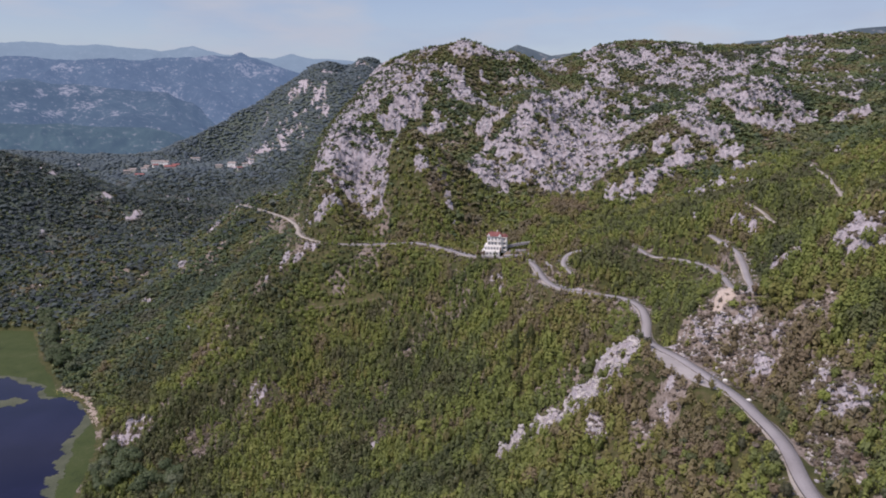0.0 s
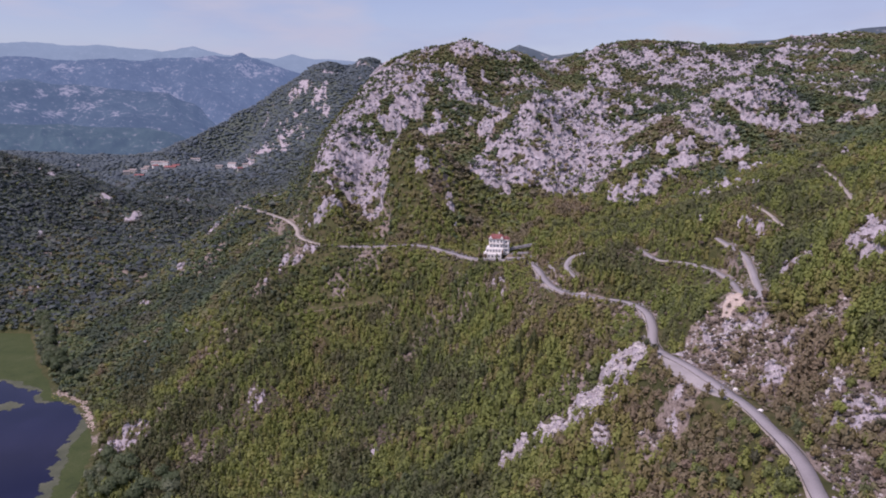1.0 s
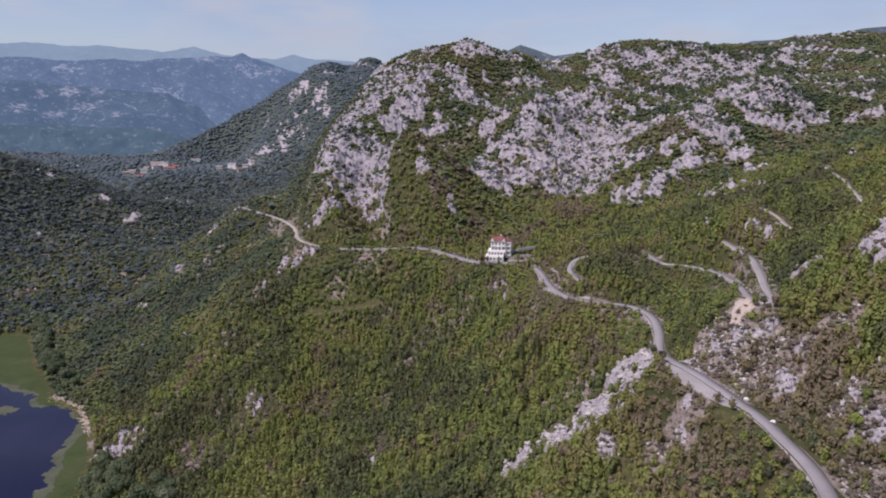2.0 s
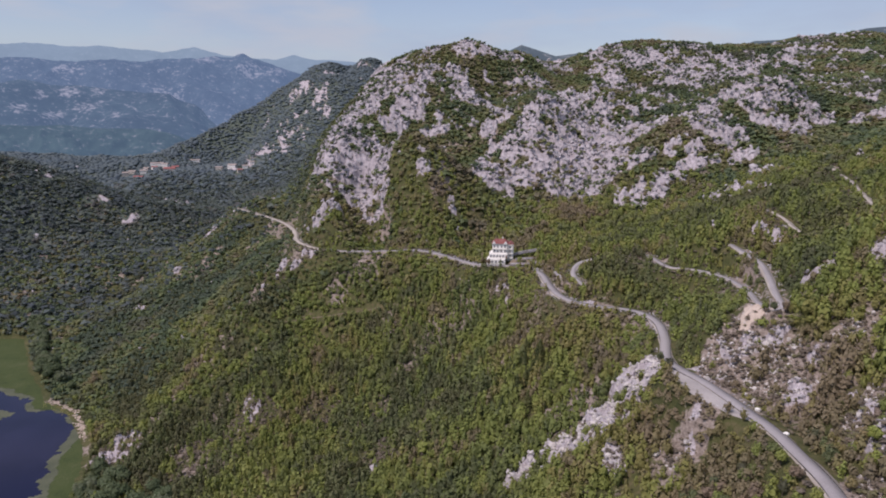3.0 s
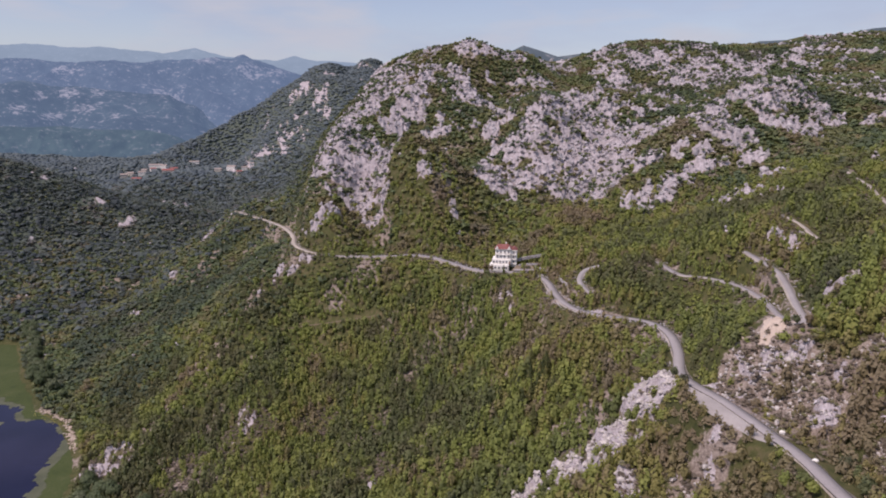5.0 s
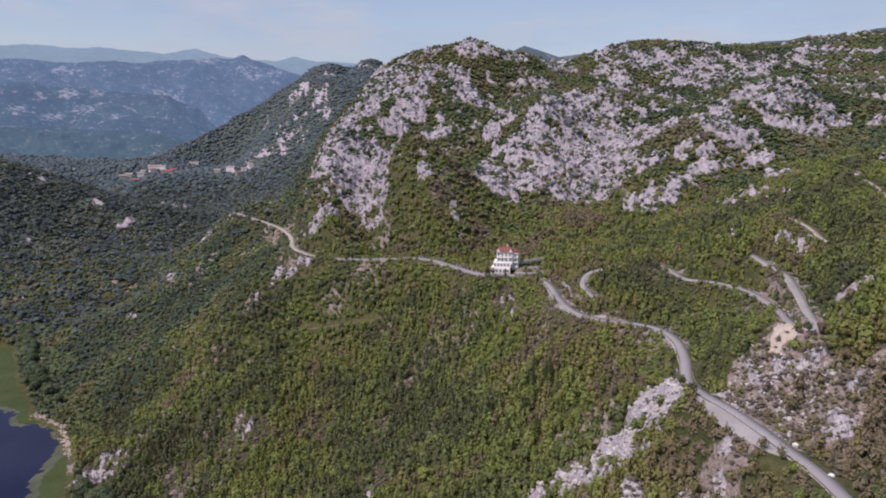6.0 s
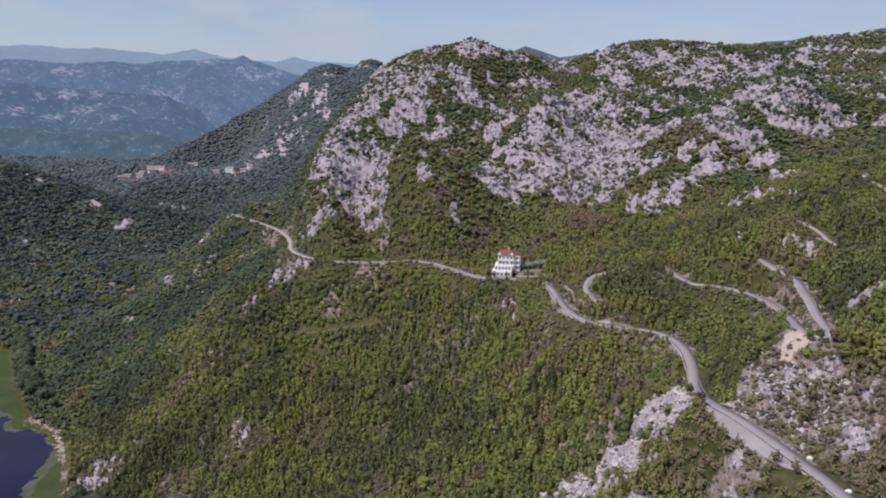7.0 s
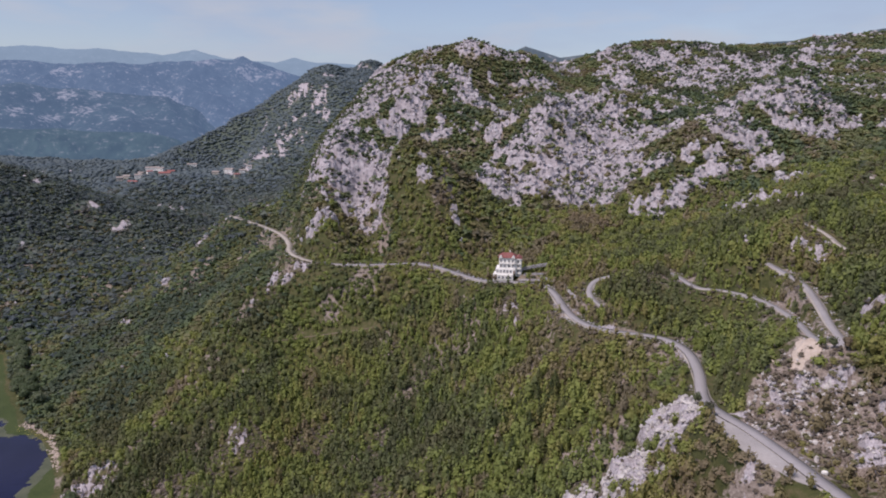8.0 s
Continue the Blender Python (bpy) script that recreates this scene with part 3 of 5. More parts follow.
def relief(x, y, z):
    """The broken surface of bare limestone, about its mean: ribs, blocks and hollows."""
    up = 0.75 * (y + z)
    big = 1 - np.abs(2 * fractal(x, up, 21, 2, 31) - 1)
    mid = 1 - np.abs(2 * fractal(x, up, 10.0, 3, 41, 0.55) - 1)
    fine = np.abs(2 * fractal(x, up, 4.2, 2, 47) - 1)
    return (big - 0.62) * 8.0 + (mid - 0.62) * 10.0 + (fine - 0.3) * 3.4


def ledges(x, y, z):
    """The rise and fall that breaks a slope into uneven level beds with steep fronts."""
    bed = 6.5
    f = (z + 9.0 * (fractal(x, y, 22, 3, 57) - 0.5)) / bed
    f = f - np.floor(f)
    return bed * (np.clip((f - 0.55) / 0.45, 0, 1) - f)


def height(x, y):
    """The ground's level, and how bare it is."""
    z = bumps(x, y)
    dist = np.hypot(x, y)
    bare = bareness(x, y, z)
    z = z + (fractal(x, y, 60, 3, 21) - 0.5) * np.clip(dist / 120, 2, 12)
    rock = np.clip((bare - 0.42) / 0.25, 0, 1)
    far = np.interp(dist, [322, 572, 830, 880], [0.62, 1.1, 1.1, 0.4]) * np.where(y > 1060, 0.45, 1.0)
    z = z + rock * (far * relief(x, y, z) + 0.8)
    z = z + rock * np.clip((dist - 420) / 160, 0, 0.3) * np.where(y > 1200, 0.0, 1.0) * ledges(x, y, z)
    z = z + np.where(y > 1450, 30 * (fractal(x, y, 150, 3, 23) - 0.5) * np.clip((y - 1450) / 300, 0, 1), 0)
    s = inland(x, y)
    z = np.where(s > 0, np.minimum(np.maximum(z, 0.4 + 0.10 * np.minimum(s, 60)), 0.6 + 0.9 * s), np.minimum(0.5 + 0.12 * s, 0.3))
    z = np.maximum(z, -6)
    d, rz = road_near(x, y)
    way = np.interp(y, [221, 233, 248, 265, 279], [98.7, 97.4, 95.8, 93.2, 90.4])
    bay = 8.0 * np.exp(-((y - 254) / 22) ** 4) * np.clip((way - x) / 3, 0, 1)  # the lay-by is cut level
    t = np.clip((d - 1.6 - bay) / 9.0, 0, 1)
    t = t * t * (3 - 2 * t)
    z = np.where(d < 12 + bay, (rz - 0.25) * (1 - t) + z * t, z)
    return z, bare


def dry_bank(x, y):
    """The dry, stony banks above and below the road, from 0 to 1."""
    r = np.zeros(np.shape(x))
    for cx, cy, rx, ry in ((112, 268, 15, 17), (118, 250, 13, 12), (79, 236, 9, 5), (58, 246, 4, 6), (122, 205, 9, 14), (138, 250, 8, 6), (133, 221, 8, 4), (127, 196, 6, 6), (104, 172, 6, 14)):
        r = np.maximum(r, np.clip(1.6 - 1.1 * (((x - cx) / rx) ** 2 + ((y - cy) / ry) ** 2), 0, 1))
    return np.clip(r + 1.2 * (fractal(x, y, 14, 3, 95) - 0.5) * (r > 0), 0, 1)


def link_mesh(name, verts, faces, mats, index=None, smooth=None, parent=None):
    """A mesh object from arrays: corners of all faces alike in number."""
    faces = np.asarray(faces, np.int32)
    me = bpy.data.meshes.new(name)
    me.vertices.add(len(verts))
    me.vertices.foreach_set("co", np.ascontiguousarray(verts, np.float32).ravel())
    k = faces.shape[1]
    me.loops.add(faces.size)
    me.loops.foreach_set("vertex_index", np.ascontiguousarray(faces).ravel())
    me.polygons.add(len(faces))
    me.polygons.foreach_set("loop_start", np.arange(0, faces.size, k, dtype=np.int32))
    for m in mats:
        me.materials.append(m)
    if index is not None:
        me.polygons.foreach_set("material_index", np.ascontiguousarray(index, np.int32))
    if smooth is not None:
        me.polygons.foreach_set("use_smooth", np.ascontiguousarray(smooth, bool))
    me.update(calc_edges=True)
    ob = new(name, me)
    ob.parent = parent
    return ob


# ---- ground: one sheet round the flight, finest where it is seen ----
_turn = np.r_[np.arange(-43, 43.01, 0.158), np.arange(47, 316, 4.5)]
_reach = [np.array([1.0, 40, 80, 110])]
for _a, _b, _s in ((130, 520, 0.008), (520, 1090, 0.0), (1090, 2300, 0.012), (2300, 4940, 0.06)):
    _reach.append(np.geomspace(_a, _b, int(math.log(_b / _a) / _s) + 1)[:-1] if _s else np.arange(_a, _b, 2.5))
_reach = np.concatenate(_reach)
_T, _R = np.meshgrid(np.radians(_turn), _reach)
GX, GY = _R * np.sin(_T), _R * np.cos(_T)
GZ, GB = height(GX, GY)
_far = np.clip((_R - 2300) / 400, 0, 1)
GZ = GZ * (1 - _far) + (60 + 20 * fractal(GX, GY, 500, 3, 5)) * _far
nr, nt = GX.shape
_i, _j = np.meshgrid(np.arange(nr - 1), np.arange(nt), indexing="ij")
_jn = (_j + 1) % nt
_quads = np.stack([_i * nt + _j, _i * nt + _jn, (_i + 1) * nt + _jn, (_i + 1) * nt + _j], -1).reshape(-1, 4)[:, ::-1]
_rocky = (GB[:-1] + GB[1:] + np.roll(GB, -1, 1)[:-1] + np.roll(GB, -1, 1)[1:]).ravel() > 2.0
# far ground that takes the litter with painted haze
_hazed_maquis = ((GX[:-1] < -150 - 0.1 * (GY[:-1] - 900)) & (GY[:-1] > 880 + 60 * fractal(GX[:-1], GY[:-1], 90, 2, 3))).ravel() | (GY[:-1] > 1350).ravel()
ground = link_mesh("ground", np.stack([GX, GY, GZ], -1).reshape(-1, 3), _quads, [M_GROUND, M_HAZED_MAQUIS], _hazed_maquis.astype(int), ~_rocky)
_at = ground.data.attributes.new("bare", "FLOAT", "POINT")
_at.data.foreach_set("value", np.ascontiguousarray(GB.ravel(), np.float32))
_loam = np.where((GX > 55) & (GY < 275), 0.12, 0.0) + 0.42 * dry_bank(GX, GY) + 0.5 * np.exp(-((GX - 53) / 11) ** 2 - ((GY - 490) / 12) ** 2) + 0.9 * (fractal(GX, GY, 24, 3, 77) - 0.5) + 0.42
_at = ground.data.attributes.new("loam", "FLOAT", "POINT")
_at.data.foreach_set("value", np.ascontiguousarray(_loam.ravel(), np.float32))
tagged(ground, "steep limestone hillside with brown soil and bare grey rock", "ground", kind="structure")

# ---- the lake and its belt of water plants ----
lake = link_mesh("lake_water", [(-4500, -1500, 0), (-150, -1500, 0), (-150, 1000, 0), (-4500, 1000, 0)], [(0, 1, 2, 3)], [M_WATER])
tagged(lake, "still dark blue lake water at the foot of the slope", "lake", kind="structure")
WATER_EDGE = np.array([(-520, 612), (-430, 594), (-394, 585), (-366, 571), (-337, 551), (-324, 536), (-288, 522), (-266, 497), (-262, 484), (-262, 446),
                       (-250, 414), (-239, 383), (-226, 340), (-215, 280)], float)


def past_edge(x, y):
    """Metres landward of the open water's edge."""
    best, side = np.full(np.shape(x), 1e9), np.ones(np.shape(x))
    for a, b in zip(WATER_EDGE[:-1], WATER_EDGE[1:]):
        e = b - a
        t = np.clip(((x - a[0]) * e[0] + (y - a[1]) * e[1]) / (e @ e), 0, 1)
        dx, dy = x - a[0] - t * e[0], y - a[1] - t * e[1]
        d = np.hypot(dx, dy)
        near = d < best
        side = np.where(near, np.sign(e[0] * (y - a[1]) - e[1] * (x - a[0])), side)
        best = np.minimum(best, d)
    return best * side


_x, _y = np.meshgrid(np.arange(-520, -195, 1.5), np.arange(285, 730, 1.5), indexing="ij")
_land = past_edge(_x, _y) + (fractal(_x, _y, 24, 4, 9, 0.5) - 0.5) * 16
_marsh = (_land > 0) & (inland(_x, _y) < 6)
_z = 0.05 + 0.16 * fractal(_x, _y, 3.0, 2, 12) + 0.25 * np.clip(_land / 25, 0, 1) * fractal(_x, _y, 6.0, 2, 13)
_n1 = _x.shape[1]
_a, _b = np.where(_marsh[:-1, :-1])
_q = np.stack([_a * _n1 + _b, (_a + 1) * _n1 + _b, (_a + 1) * _n1 + _b + 1, _a * _n1 + _b + 1], -1)
_used, _inv = np.unique(_q, return_inverse=True)
marsh = link_mesh("water_plants", np.stack([_x, _y, _z], -1).reshape(-1, 3)[_used], _inv.reshape(-1, 4), [M_MARSH], smooth=np.ones(len(_q), bool))
tagged(marsh, "green belt of floating water plants along the lake shore", "water plants", kind="stuff")
M_FRINGE = two_scale("floating_leaves", [(0.35, (0.05, 0.06, 0.04)), (0.5, (0.085, 0.095, 0.06)), (0.68, (0.13, 0.135, 0.095))], 0.06, 0.9, rough=0.7, bump=0.4, depth=0.1)
_thin = (_land > -7) & (_land <= 0) & (fractal(_x, _y, 12, 3, 15, 0.5) + 0.03 * _land > 0.32)
_thin |= np.hypot(_x + 352, (_y - 520) * 1.4) + 30 * (fractal(_x, _y, 9, 3, 16) - 0.5) < 11
_thin &= inland(_x, _y) < 4
_a, _b = np.where(_thin[:-1, :-1])
_q = np.stack([_a * _n1 + _b, (_a + 1) * _n1 + _b, (_a + 1) * _n1 + _b + 1, _a * _n1 + _b + 1], -1)
_used, _inv = np.unique(_q, return_inverse=True)
fringe = link_mesh("floating_leaves", np.stack([_x, _y, 0.03 + 0.05 * fractal(_x, _y, 3.0, 2, 17)], -1).reshape(-1, 3)[_used], _inv.reshape(-1, 4), [M_FRINGE], smooth=np.ones(len(_q), bool))
tagged(fringe, "thin grey-green fringe of leaves floating on the lake", "floating leaves", kind="stuff")


# ---- distant ranges: (tenths of a degree from +y, crest level) ----
def mountain_range(name, crest, reach, depth, base, material, label, seed, rugged, faces=()):
    c = np.array(crest, float)
    cols = np.radians(np.linspace(c[0, 0], c[-1, 0], 300) / 10)
    top = np.interp(np.degrees(cols) * 10, c[:, 0], c[:, 1])
    along = np.degrees(cols) * reach / 57.3
    top = top + rugged * 0.11 * (fractal(along, along * 0 + seed, 130.0, 4, seed + 5, 0.6) - 0.5)
    rows = np.linspace(-1, 0.4, 60)
    T, V = np.meshgrid(cols, rows)
    R = reach + V * depth
    x, y = R * np.sin(T), 30 + R * np.cos(T)
    rise = np.clip(1 - np.abs(V) ** 1.15, 0, 1) 
    rib = 1 - np.abs(2 * fractal(x, y, depth * 0.55, 5, seed, 0.55) - 1)
    z = base + (top[None] - base) * rise + (rib - 0.7) * rugged * np.minimum(1, np.abs(V) * 4 + 0.08)
    n = len(cols)
    i, j = np.meshgrid(np.arange(len(rows) - 1), np.arange(n - 1), indexing="ij")
    q = np.stack([i * n + j, i * n + j + 1, (i + 1) * n + j + 1, (i + 1) * n + j], -1).reshape(-1, 4)
    ob = link_mesh(name, np.stack([x, y, z], -1).reshape(-1, 3), q, [material], smooth=np.ones(len(q), bool))
    bare = np.zeros(x.shape)
    rise = (z - 232) / np.hypot(x, y - 30) * 1000
    for a, e, wide, tall in faces:  # rock faces: tenths of a degree, rise in thousandths, half their spans
        bare = np.maximum(bare, np.clip(1.5 - ((np.degrees(T) * 10 - a) / wide) ** 2 - ((rise - e) / tall) ** 2, 0, 1))
    at = ob.data.attributes.new("bare", "FLOAT", "POINT")
    at.data.foreach_set("value", np.ascontiguousarray(bare.ravel(), np.float32))
    return tagged(ob, label, "mountain", kind="structure")


# last two values: colour of the added haze glow, and its share
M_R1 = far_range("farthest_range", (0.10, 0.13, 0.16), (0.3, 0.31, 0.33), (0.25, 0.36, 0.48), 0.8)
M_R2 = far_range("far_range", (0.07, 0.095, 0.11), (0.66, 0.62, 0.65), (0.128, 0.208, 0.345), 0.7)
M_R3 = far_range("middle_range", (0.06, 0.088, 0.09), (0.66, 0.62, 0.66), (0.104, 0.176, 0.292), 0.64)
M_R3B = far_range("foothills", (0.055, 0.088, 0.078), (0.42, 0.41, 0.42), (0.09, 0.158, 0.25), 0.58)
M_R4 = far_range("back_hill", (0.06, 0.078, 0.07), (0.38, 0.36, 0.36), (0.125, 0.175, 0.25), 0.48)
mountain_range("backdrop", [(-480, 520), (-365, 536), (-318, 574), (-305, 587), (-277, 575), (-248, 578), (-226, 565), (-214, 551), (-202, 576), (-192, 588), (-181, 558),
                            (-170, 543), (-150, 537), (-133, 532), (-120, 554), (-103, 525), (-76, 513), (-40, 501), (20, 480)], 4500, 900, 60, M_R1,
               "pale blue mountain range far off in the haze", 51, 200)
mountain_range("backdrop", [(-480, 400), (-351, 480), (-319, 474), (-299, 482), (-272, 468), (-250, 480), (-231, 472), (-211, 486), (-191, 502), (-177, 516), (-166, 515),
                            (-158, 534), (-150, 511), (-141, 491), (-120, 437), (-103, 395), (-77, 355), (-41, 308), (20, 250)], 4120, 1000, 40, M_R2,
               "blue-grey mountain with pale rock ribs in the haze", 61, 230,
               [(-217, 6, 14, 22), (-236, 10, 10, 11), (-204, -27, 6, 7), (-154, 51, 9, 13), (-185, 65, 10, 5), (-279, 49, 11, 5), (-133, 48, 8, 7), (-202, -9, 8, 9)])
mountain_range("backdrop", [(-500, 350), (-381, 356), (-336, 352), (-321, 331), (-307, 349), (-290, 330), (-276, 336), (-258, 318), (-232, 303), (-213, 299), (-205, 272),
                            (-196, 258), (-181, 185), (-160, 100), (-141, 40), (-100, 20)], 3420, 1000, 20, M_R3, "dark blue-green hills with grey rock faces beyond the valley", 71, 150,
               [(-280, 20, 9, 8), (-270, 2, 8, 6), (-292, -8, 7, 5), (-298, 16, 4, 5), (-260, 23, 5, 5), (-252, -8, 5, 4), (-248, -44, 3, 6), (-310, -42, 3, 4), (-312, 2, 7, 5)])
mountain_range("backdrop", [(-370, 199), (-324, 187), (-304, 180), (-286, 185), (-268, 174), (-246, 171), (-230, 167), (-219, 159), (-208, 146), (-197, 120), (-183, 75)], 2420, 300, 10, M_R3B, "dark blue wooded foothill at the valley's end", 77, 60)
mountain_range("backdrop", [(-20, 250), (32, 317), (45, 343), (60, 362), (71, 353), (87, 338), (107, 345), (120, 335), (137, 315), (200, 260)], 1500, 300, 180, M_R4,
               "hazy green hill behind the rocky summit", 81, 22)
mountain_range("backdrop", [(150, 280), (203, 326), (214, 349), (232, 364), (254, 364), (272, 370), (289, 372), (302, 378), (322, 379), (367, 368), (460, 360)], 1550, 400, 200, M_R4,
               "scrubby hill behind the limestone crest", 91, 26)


# ---- roads ----
def ribbon(name, line, left, right, lift, material, parent=None, thick=0.5, wobble=0.0, seed=0):
    """A strip along the line, from left to right metres off its middle, with sides going down into the ground."""
    t = np.gradient(line[:, :2], axis=0)
    t /= np.linalg.norm(t, axis=1)[:, None] + 1e-9
    nrm = np.stack([t[:, 1], -t[:, 0]], 1)
    s = np.arange(len(line)) * 2.5
    wl_ = left + wobble * (vnoise(s, s * 0 + seed, 9.0, 5) - 0.5)
    wr_ = right + wobble * (vnoise(s, s * 0 + seed + 50, 9.0, 6) - 0.5)
    z = line[:, 2] + lift
    rows = []
    for w, dz in ((wl_, -thick), (wl_, 0), ((wl_ + wr_) / 2, 0.03), (wr_, 0), (wr_, -thick)):
        rows.append(np.stack([line[:, 0] + nrm[:, 0] * w, line[:, 1] + nrm[:, 1] * w, z + dz], 1))
    v = np.stack(rows, 1).reshape(-1, 3)
    i, j = np.meshgrid(np.arange(len(line) - 1), np.arange(4), indexing="ij")
    q = np.stack([i * 5 + j, i * 5 + j + 1, (i + 1) * 5 + j + 1, (i + 1) * 5 + j], -1).reshape(-1, 4)[:, ::-1]
    return link_mesh(name, v, q, [material], parent=parent)


def road(line, half, label, surface, shoulder):
    r = tagged(ribbon("road", line, -half, half, 0.12, surface), label, "road", kind="structure")
    tagged(ribbon("road_shoulder", line, -half - shoulder, half + shoulder, 0.02, M_GRAVEL, wobble=1.6, seed=7), "pale gravel shoulder along the asphalt", "road shoulder", kind="structure")
    return r


main_road = road(MAIN_ROAD, 2.05, "grey asphalt mountain road with pale gravel shoulders", M_ASPHALT, 0.55)
road(VALLEY_ROAD, 1.75, "narrow pale road curving round the hillside", M_GRAVEL, 0.5)
road(UPPER_ROAD, 1.35, "narrow asphalt side road climbing to a hairpin", M_ASPHALT, 0.3)
FOOTPATH[:, 2] = height(FOOTPATH[:, 0], FOOTPATH[:, 1])[0]
tagged(ribbon("footpath", FOOTPATH, -0.5, 0.5, 0.15, M_EARTHPATH, wobble=0.5), "narrow earth footpath across the wooded slope", "footpath", kind="structure")
road(TRACK, 0.9, "pale gravel track through the scrub", M_GRAVEL, 0.3)
road(TRACK_END, 0.9, "short stretch of gravel track among bushes", M_GRAVEL, 0.3)


# ---- builders ----
def part(name, bm, material, parent, label="", smooth=False):
    """Links a bmesh as one mesh object under a thing or under a part."""
    me = bpy.data.meshes.new(name)
    bmesh.ops.recalc_face_normals(bm, faces=bm.faces)
    bm.to_mesh(me)
    bm.free()
    me.materials.append(material)
    if smooth:
        me.polygons.foreach_set("use_smooth", np.ones(len(me.polygons), bool))
    ob = new(name, me)
    ob.parent = parent
    if label:
        ob["label"] = label
    return ob


def box(bm, x0, x1, y0, y1, z0, z1, bevel=0.0):
    r = bmesh.ops.create_cube(bm, size=1)
    bmesh.ops.scale(bm, vec=(x1 - x0, y1 - y0, z1 - z0), verts=r["verts"])
    bmesh.ops.translate(bm, vec=((x0 + x1) / 2, (y0 + y1) / 2, (z0 + z1) / 2), verts=r["verts"])
    if bevel:
        edges = list({e for v in r["verts"] for e in v.link_edges})
        bmesh.ops.bevel(bm, geom=edges, offset=bevel, segments=1, affect="EDGES")
    return bm


def boxed(*a, **k):
    return box(bmesh.new(), *a, **k)


def prism(pts, x0, x1):
    """A solid whose outline in y, z is drawn along x."""
    bm = bmesh.new()
    a = [bm.verts.new((x0, y, z)) for y, z in pts]
    b = [bm.verts.new((x1, y, z)) for y, z in pts]
    bm.faces.new(a)
    bm.faces.new(b[::-1])
    for k in range(len(pts)):
        m = (k + 1) % len(pts)
        bm.faces.new((a[k], b[k], b[m], a[m]))
    return bm


def empty(name, m, label, category, group="", kind=""):
    ob = new(name)
    ob.matrix_world = m
    return tagged(ob, label, category, group, kind)


# ---- the hotel by the road ----
def window(parent, x, z, w, h, y):
    """A window in a wall that faces -y: frame, pane, sill."""
    bm = bmesh.new()
    for a in ((x - w / 2, x - w / 2 + 0.08, z, z + h), (x + w / 2 - 0.08, x + w / 2, z, z + h), (x - w / 2, x + w / 2, z + h - 0.08, z + h), (x - w / 2, x + w / 2, z, z + 0.08), (x - 0.03, x + 0.03, z, z + h)):
        box(bm, a[0], a[1], y - 0.05, y + 0.05, a[2], a[3])
    f = part("window", bm, M_WHITE, parent)
    part("pane", boxed(x - w / 2 + 0.06, x + w / 2 - 0.06, y - 0.012, y + 0.012, z + 0.06, z + h - 0.06), M_GLASS, f, "dark glass pane")
    part("sill", boxed(x - w / 2 - 0.1, x + w / 2 + 0.1, y - 0.16, y + 0.02, z - 0.08, z), M_STONEWALL, f)
    return f


def balcony(parent, x0, x1, y, z, deep, rail=M_WHITE):
    slab = part("balcony", boxed(x0, x1, y - deep, y + 0.05, z - 0.18, z, bevel=0.03), M_WHITE, parent)
    bm = bmesh.new()
    box(bm, x0, x1, y - deep, y - deep + 0.07, z + 0.92, z + 1.0)
    n = max(2, int((x1 - x0) / 0.45))
    for k in range(n + 1):
        xk = x0 + (x1 - x0 - 0.07) * k / n
        box(bm, xk, xk + 0.07, y - deep, y - deep + 0.07, z, z + 0.92)
    for xk in (x0, x1 - 0.07):
        box(bm, xk, xk + 0.07, y - deep + 0.07, y, z + 0.92, z + 1.0)
    part("railing", bm, rail, slab, "white balustrade")
    return slab


hotel = empty("hotel", pose(36.5, 493.5, 126.9, 0, 0, -9), "white rendered roadside hotel with red hipped roof and stepped terraces", "hotel")
hotel.scale = (0.88, 1, 1)
# lower terraces, stepping up from the road
part("terrace", boxed(-9.4, 5.0, -1.0, 9.0, -2.5, 3.2, bevel=0.06), M_WHITE, hotel, "white rendered lower terrace storey")
part("terrace", boxed(-7.8, 6.4, 2.0, 14.0, 3.2, 6.4, bevel=0.06), M_WHITE, hotel, "white upper terrace storey")
for _x in (-6.4, -4.0, -1.6, 0.8, 3.2):
    window(hotel, _x, 4.0, 1.6, 1.7, 1.97)
for _x in (-7.8, -5.0, -2.2, 0.6, 3.2):
    window(hotel, _x, 0.7, 1.7, 1.6, -1.03)
for _z, _y, _x0, _x1 in ((3.2, -0.9, -9.4, 5.0), (6.4, 2.1, -7.8, 6.4)):
    _bm = bmesh.new()
    box(_bm, _x0, _x1, _y, _y + 0.14, _z + 0.95, _z + 1.08)
    for _k in range(13):
        _xk = _x0 + (_x1 - _x0 - 0.16) * _k / 12
        box(_bm, _xk, _xk + 0.16, _y, _y + 0.14, _z, _z + 0.95)
    part("railing", _bm, M_WHITE, hotel, "white terrace balustrade")
# main block
part("wall", boxed(-5.6, 6.0, 4.0, 14.0, 6.4, 13.2), M_WHITE, hotel)
part("wall", boxed(6.0, 10.6, 5.4, 13.0, 1.0, 12.4), M_WHITE, hotel, "white side wing")
for _z in (7.2, 10.4):
    for _x in (-4.1, -1.3, 1.6, 4.4):
        window(hotel, _x, _z, 1.3, 1.8, 3.97)
for _x0, _x1 in ((-5.4, -2.6), (-1.4, 1.8), (3.0, 5.8)):
    balcony(hotel, _x0, _x1, 4.0, 9.8, 1.3)
for _z in (3.6, 6.8, 9.9):
    window(hotel, 8.3, _z, 1.5, 1.7, 5.37)
    balcony(hotel, 6.6, 10.2, 5.4, _z - 0.5, 1.2)
part("cornice", boxed(-6.0, 6.4, 3.6, 14.4, 13.0, 13.3, bevel=0.05), M_WHITE, hotel)
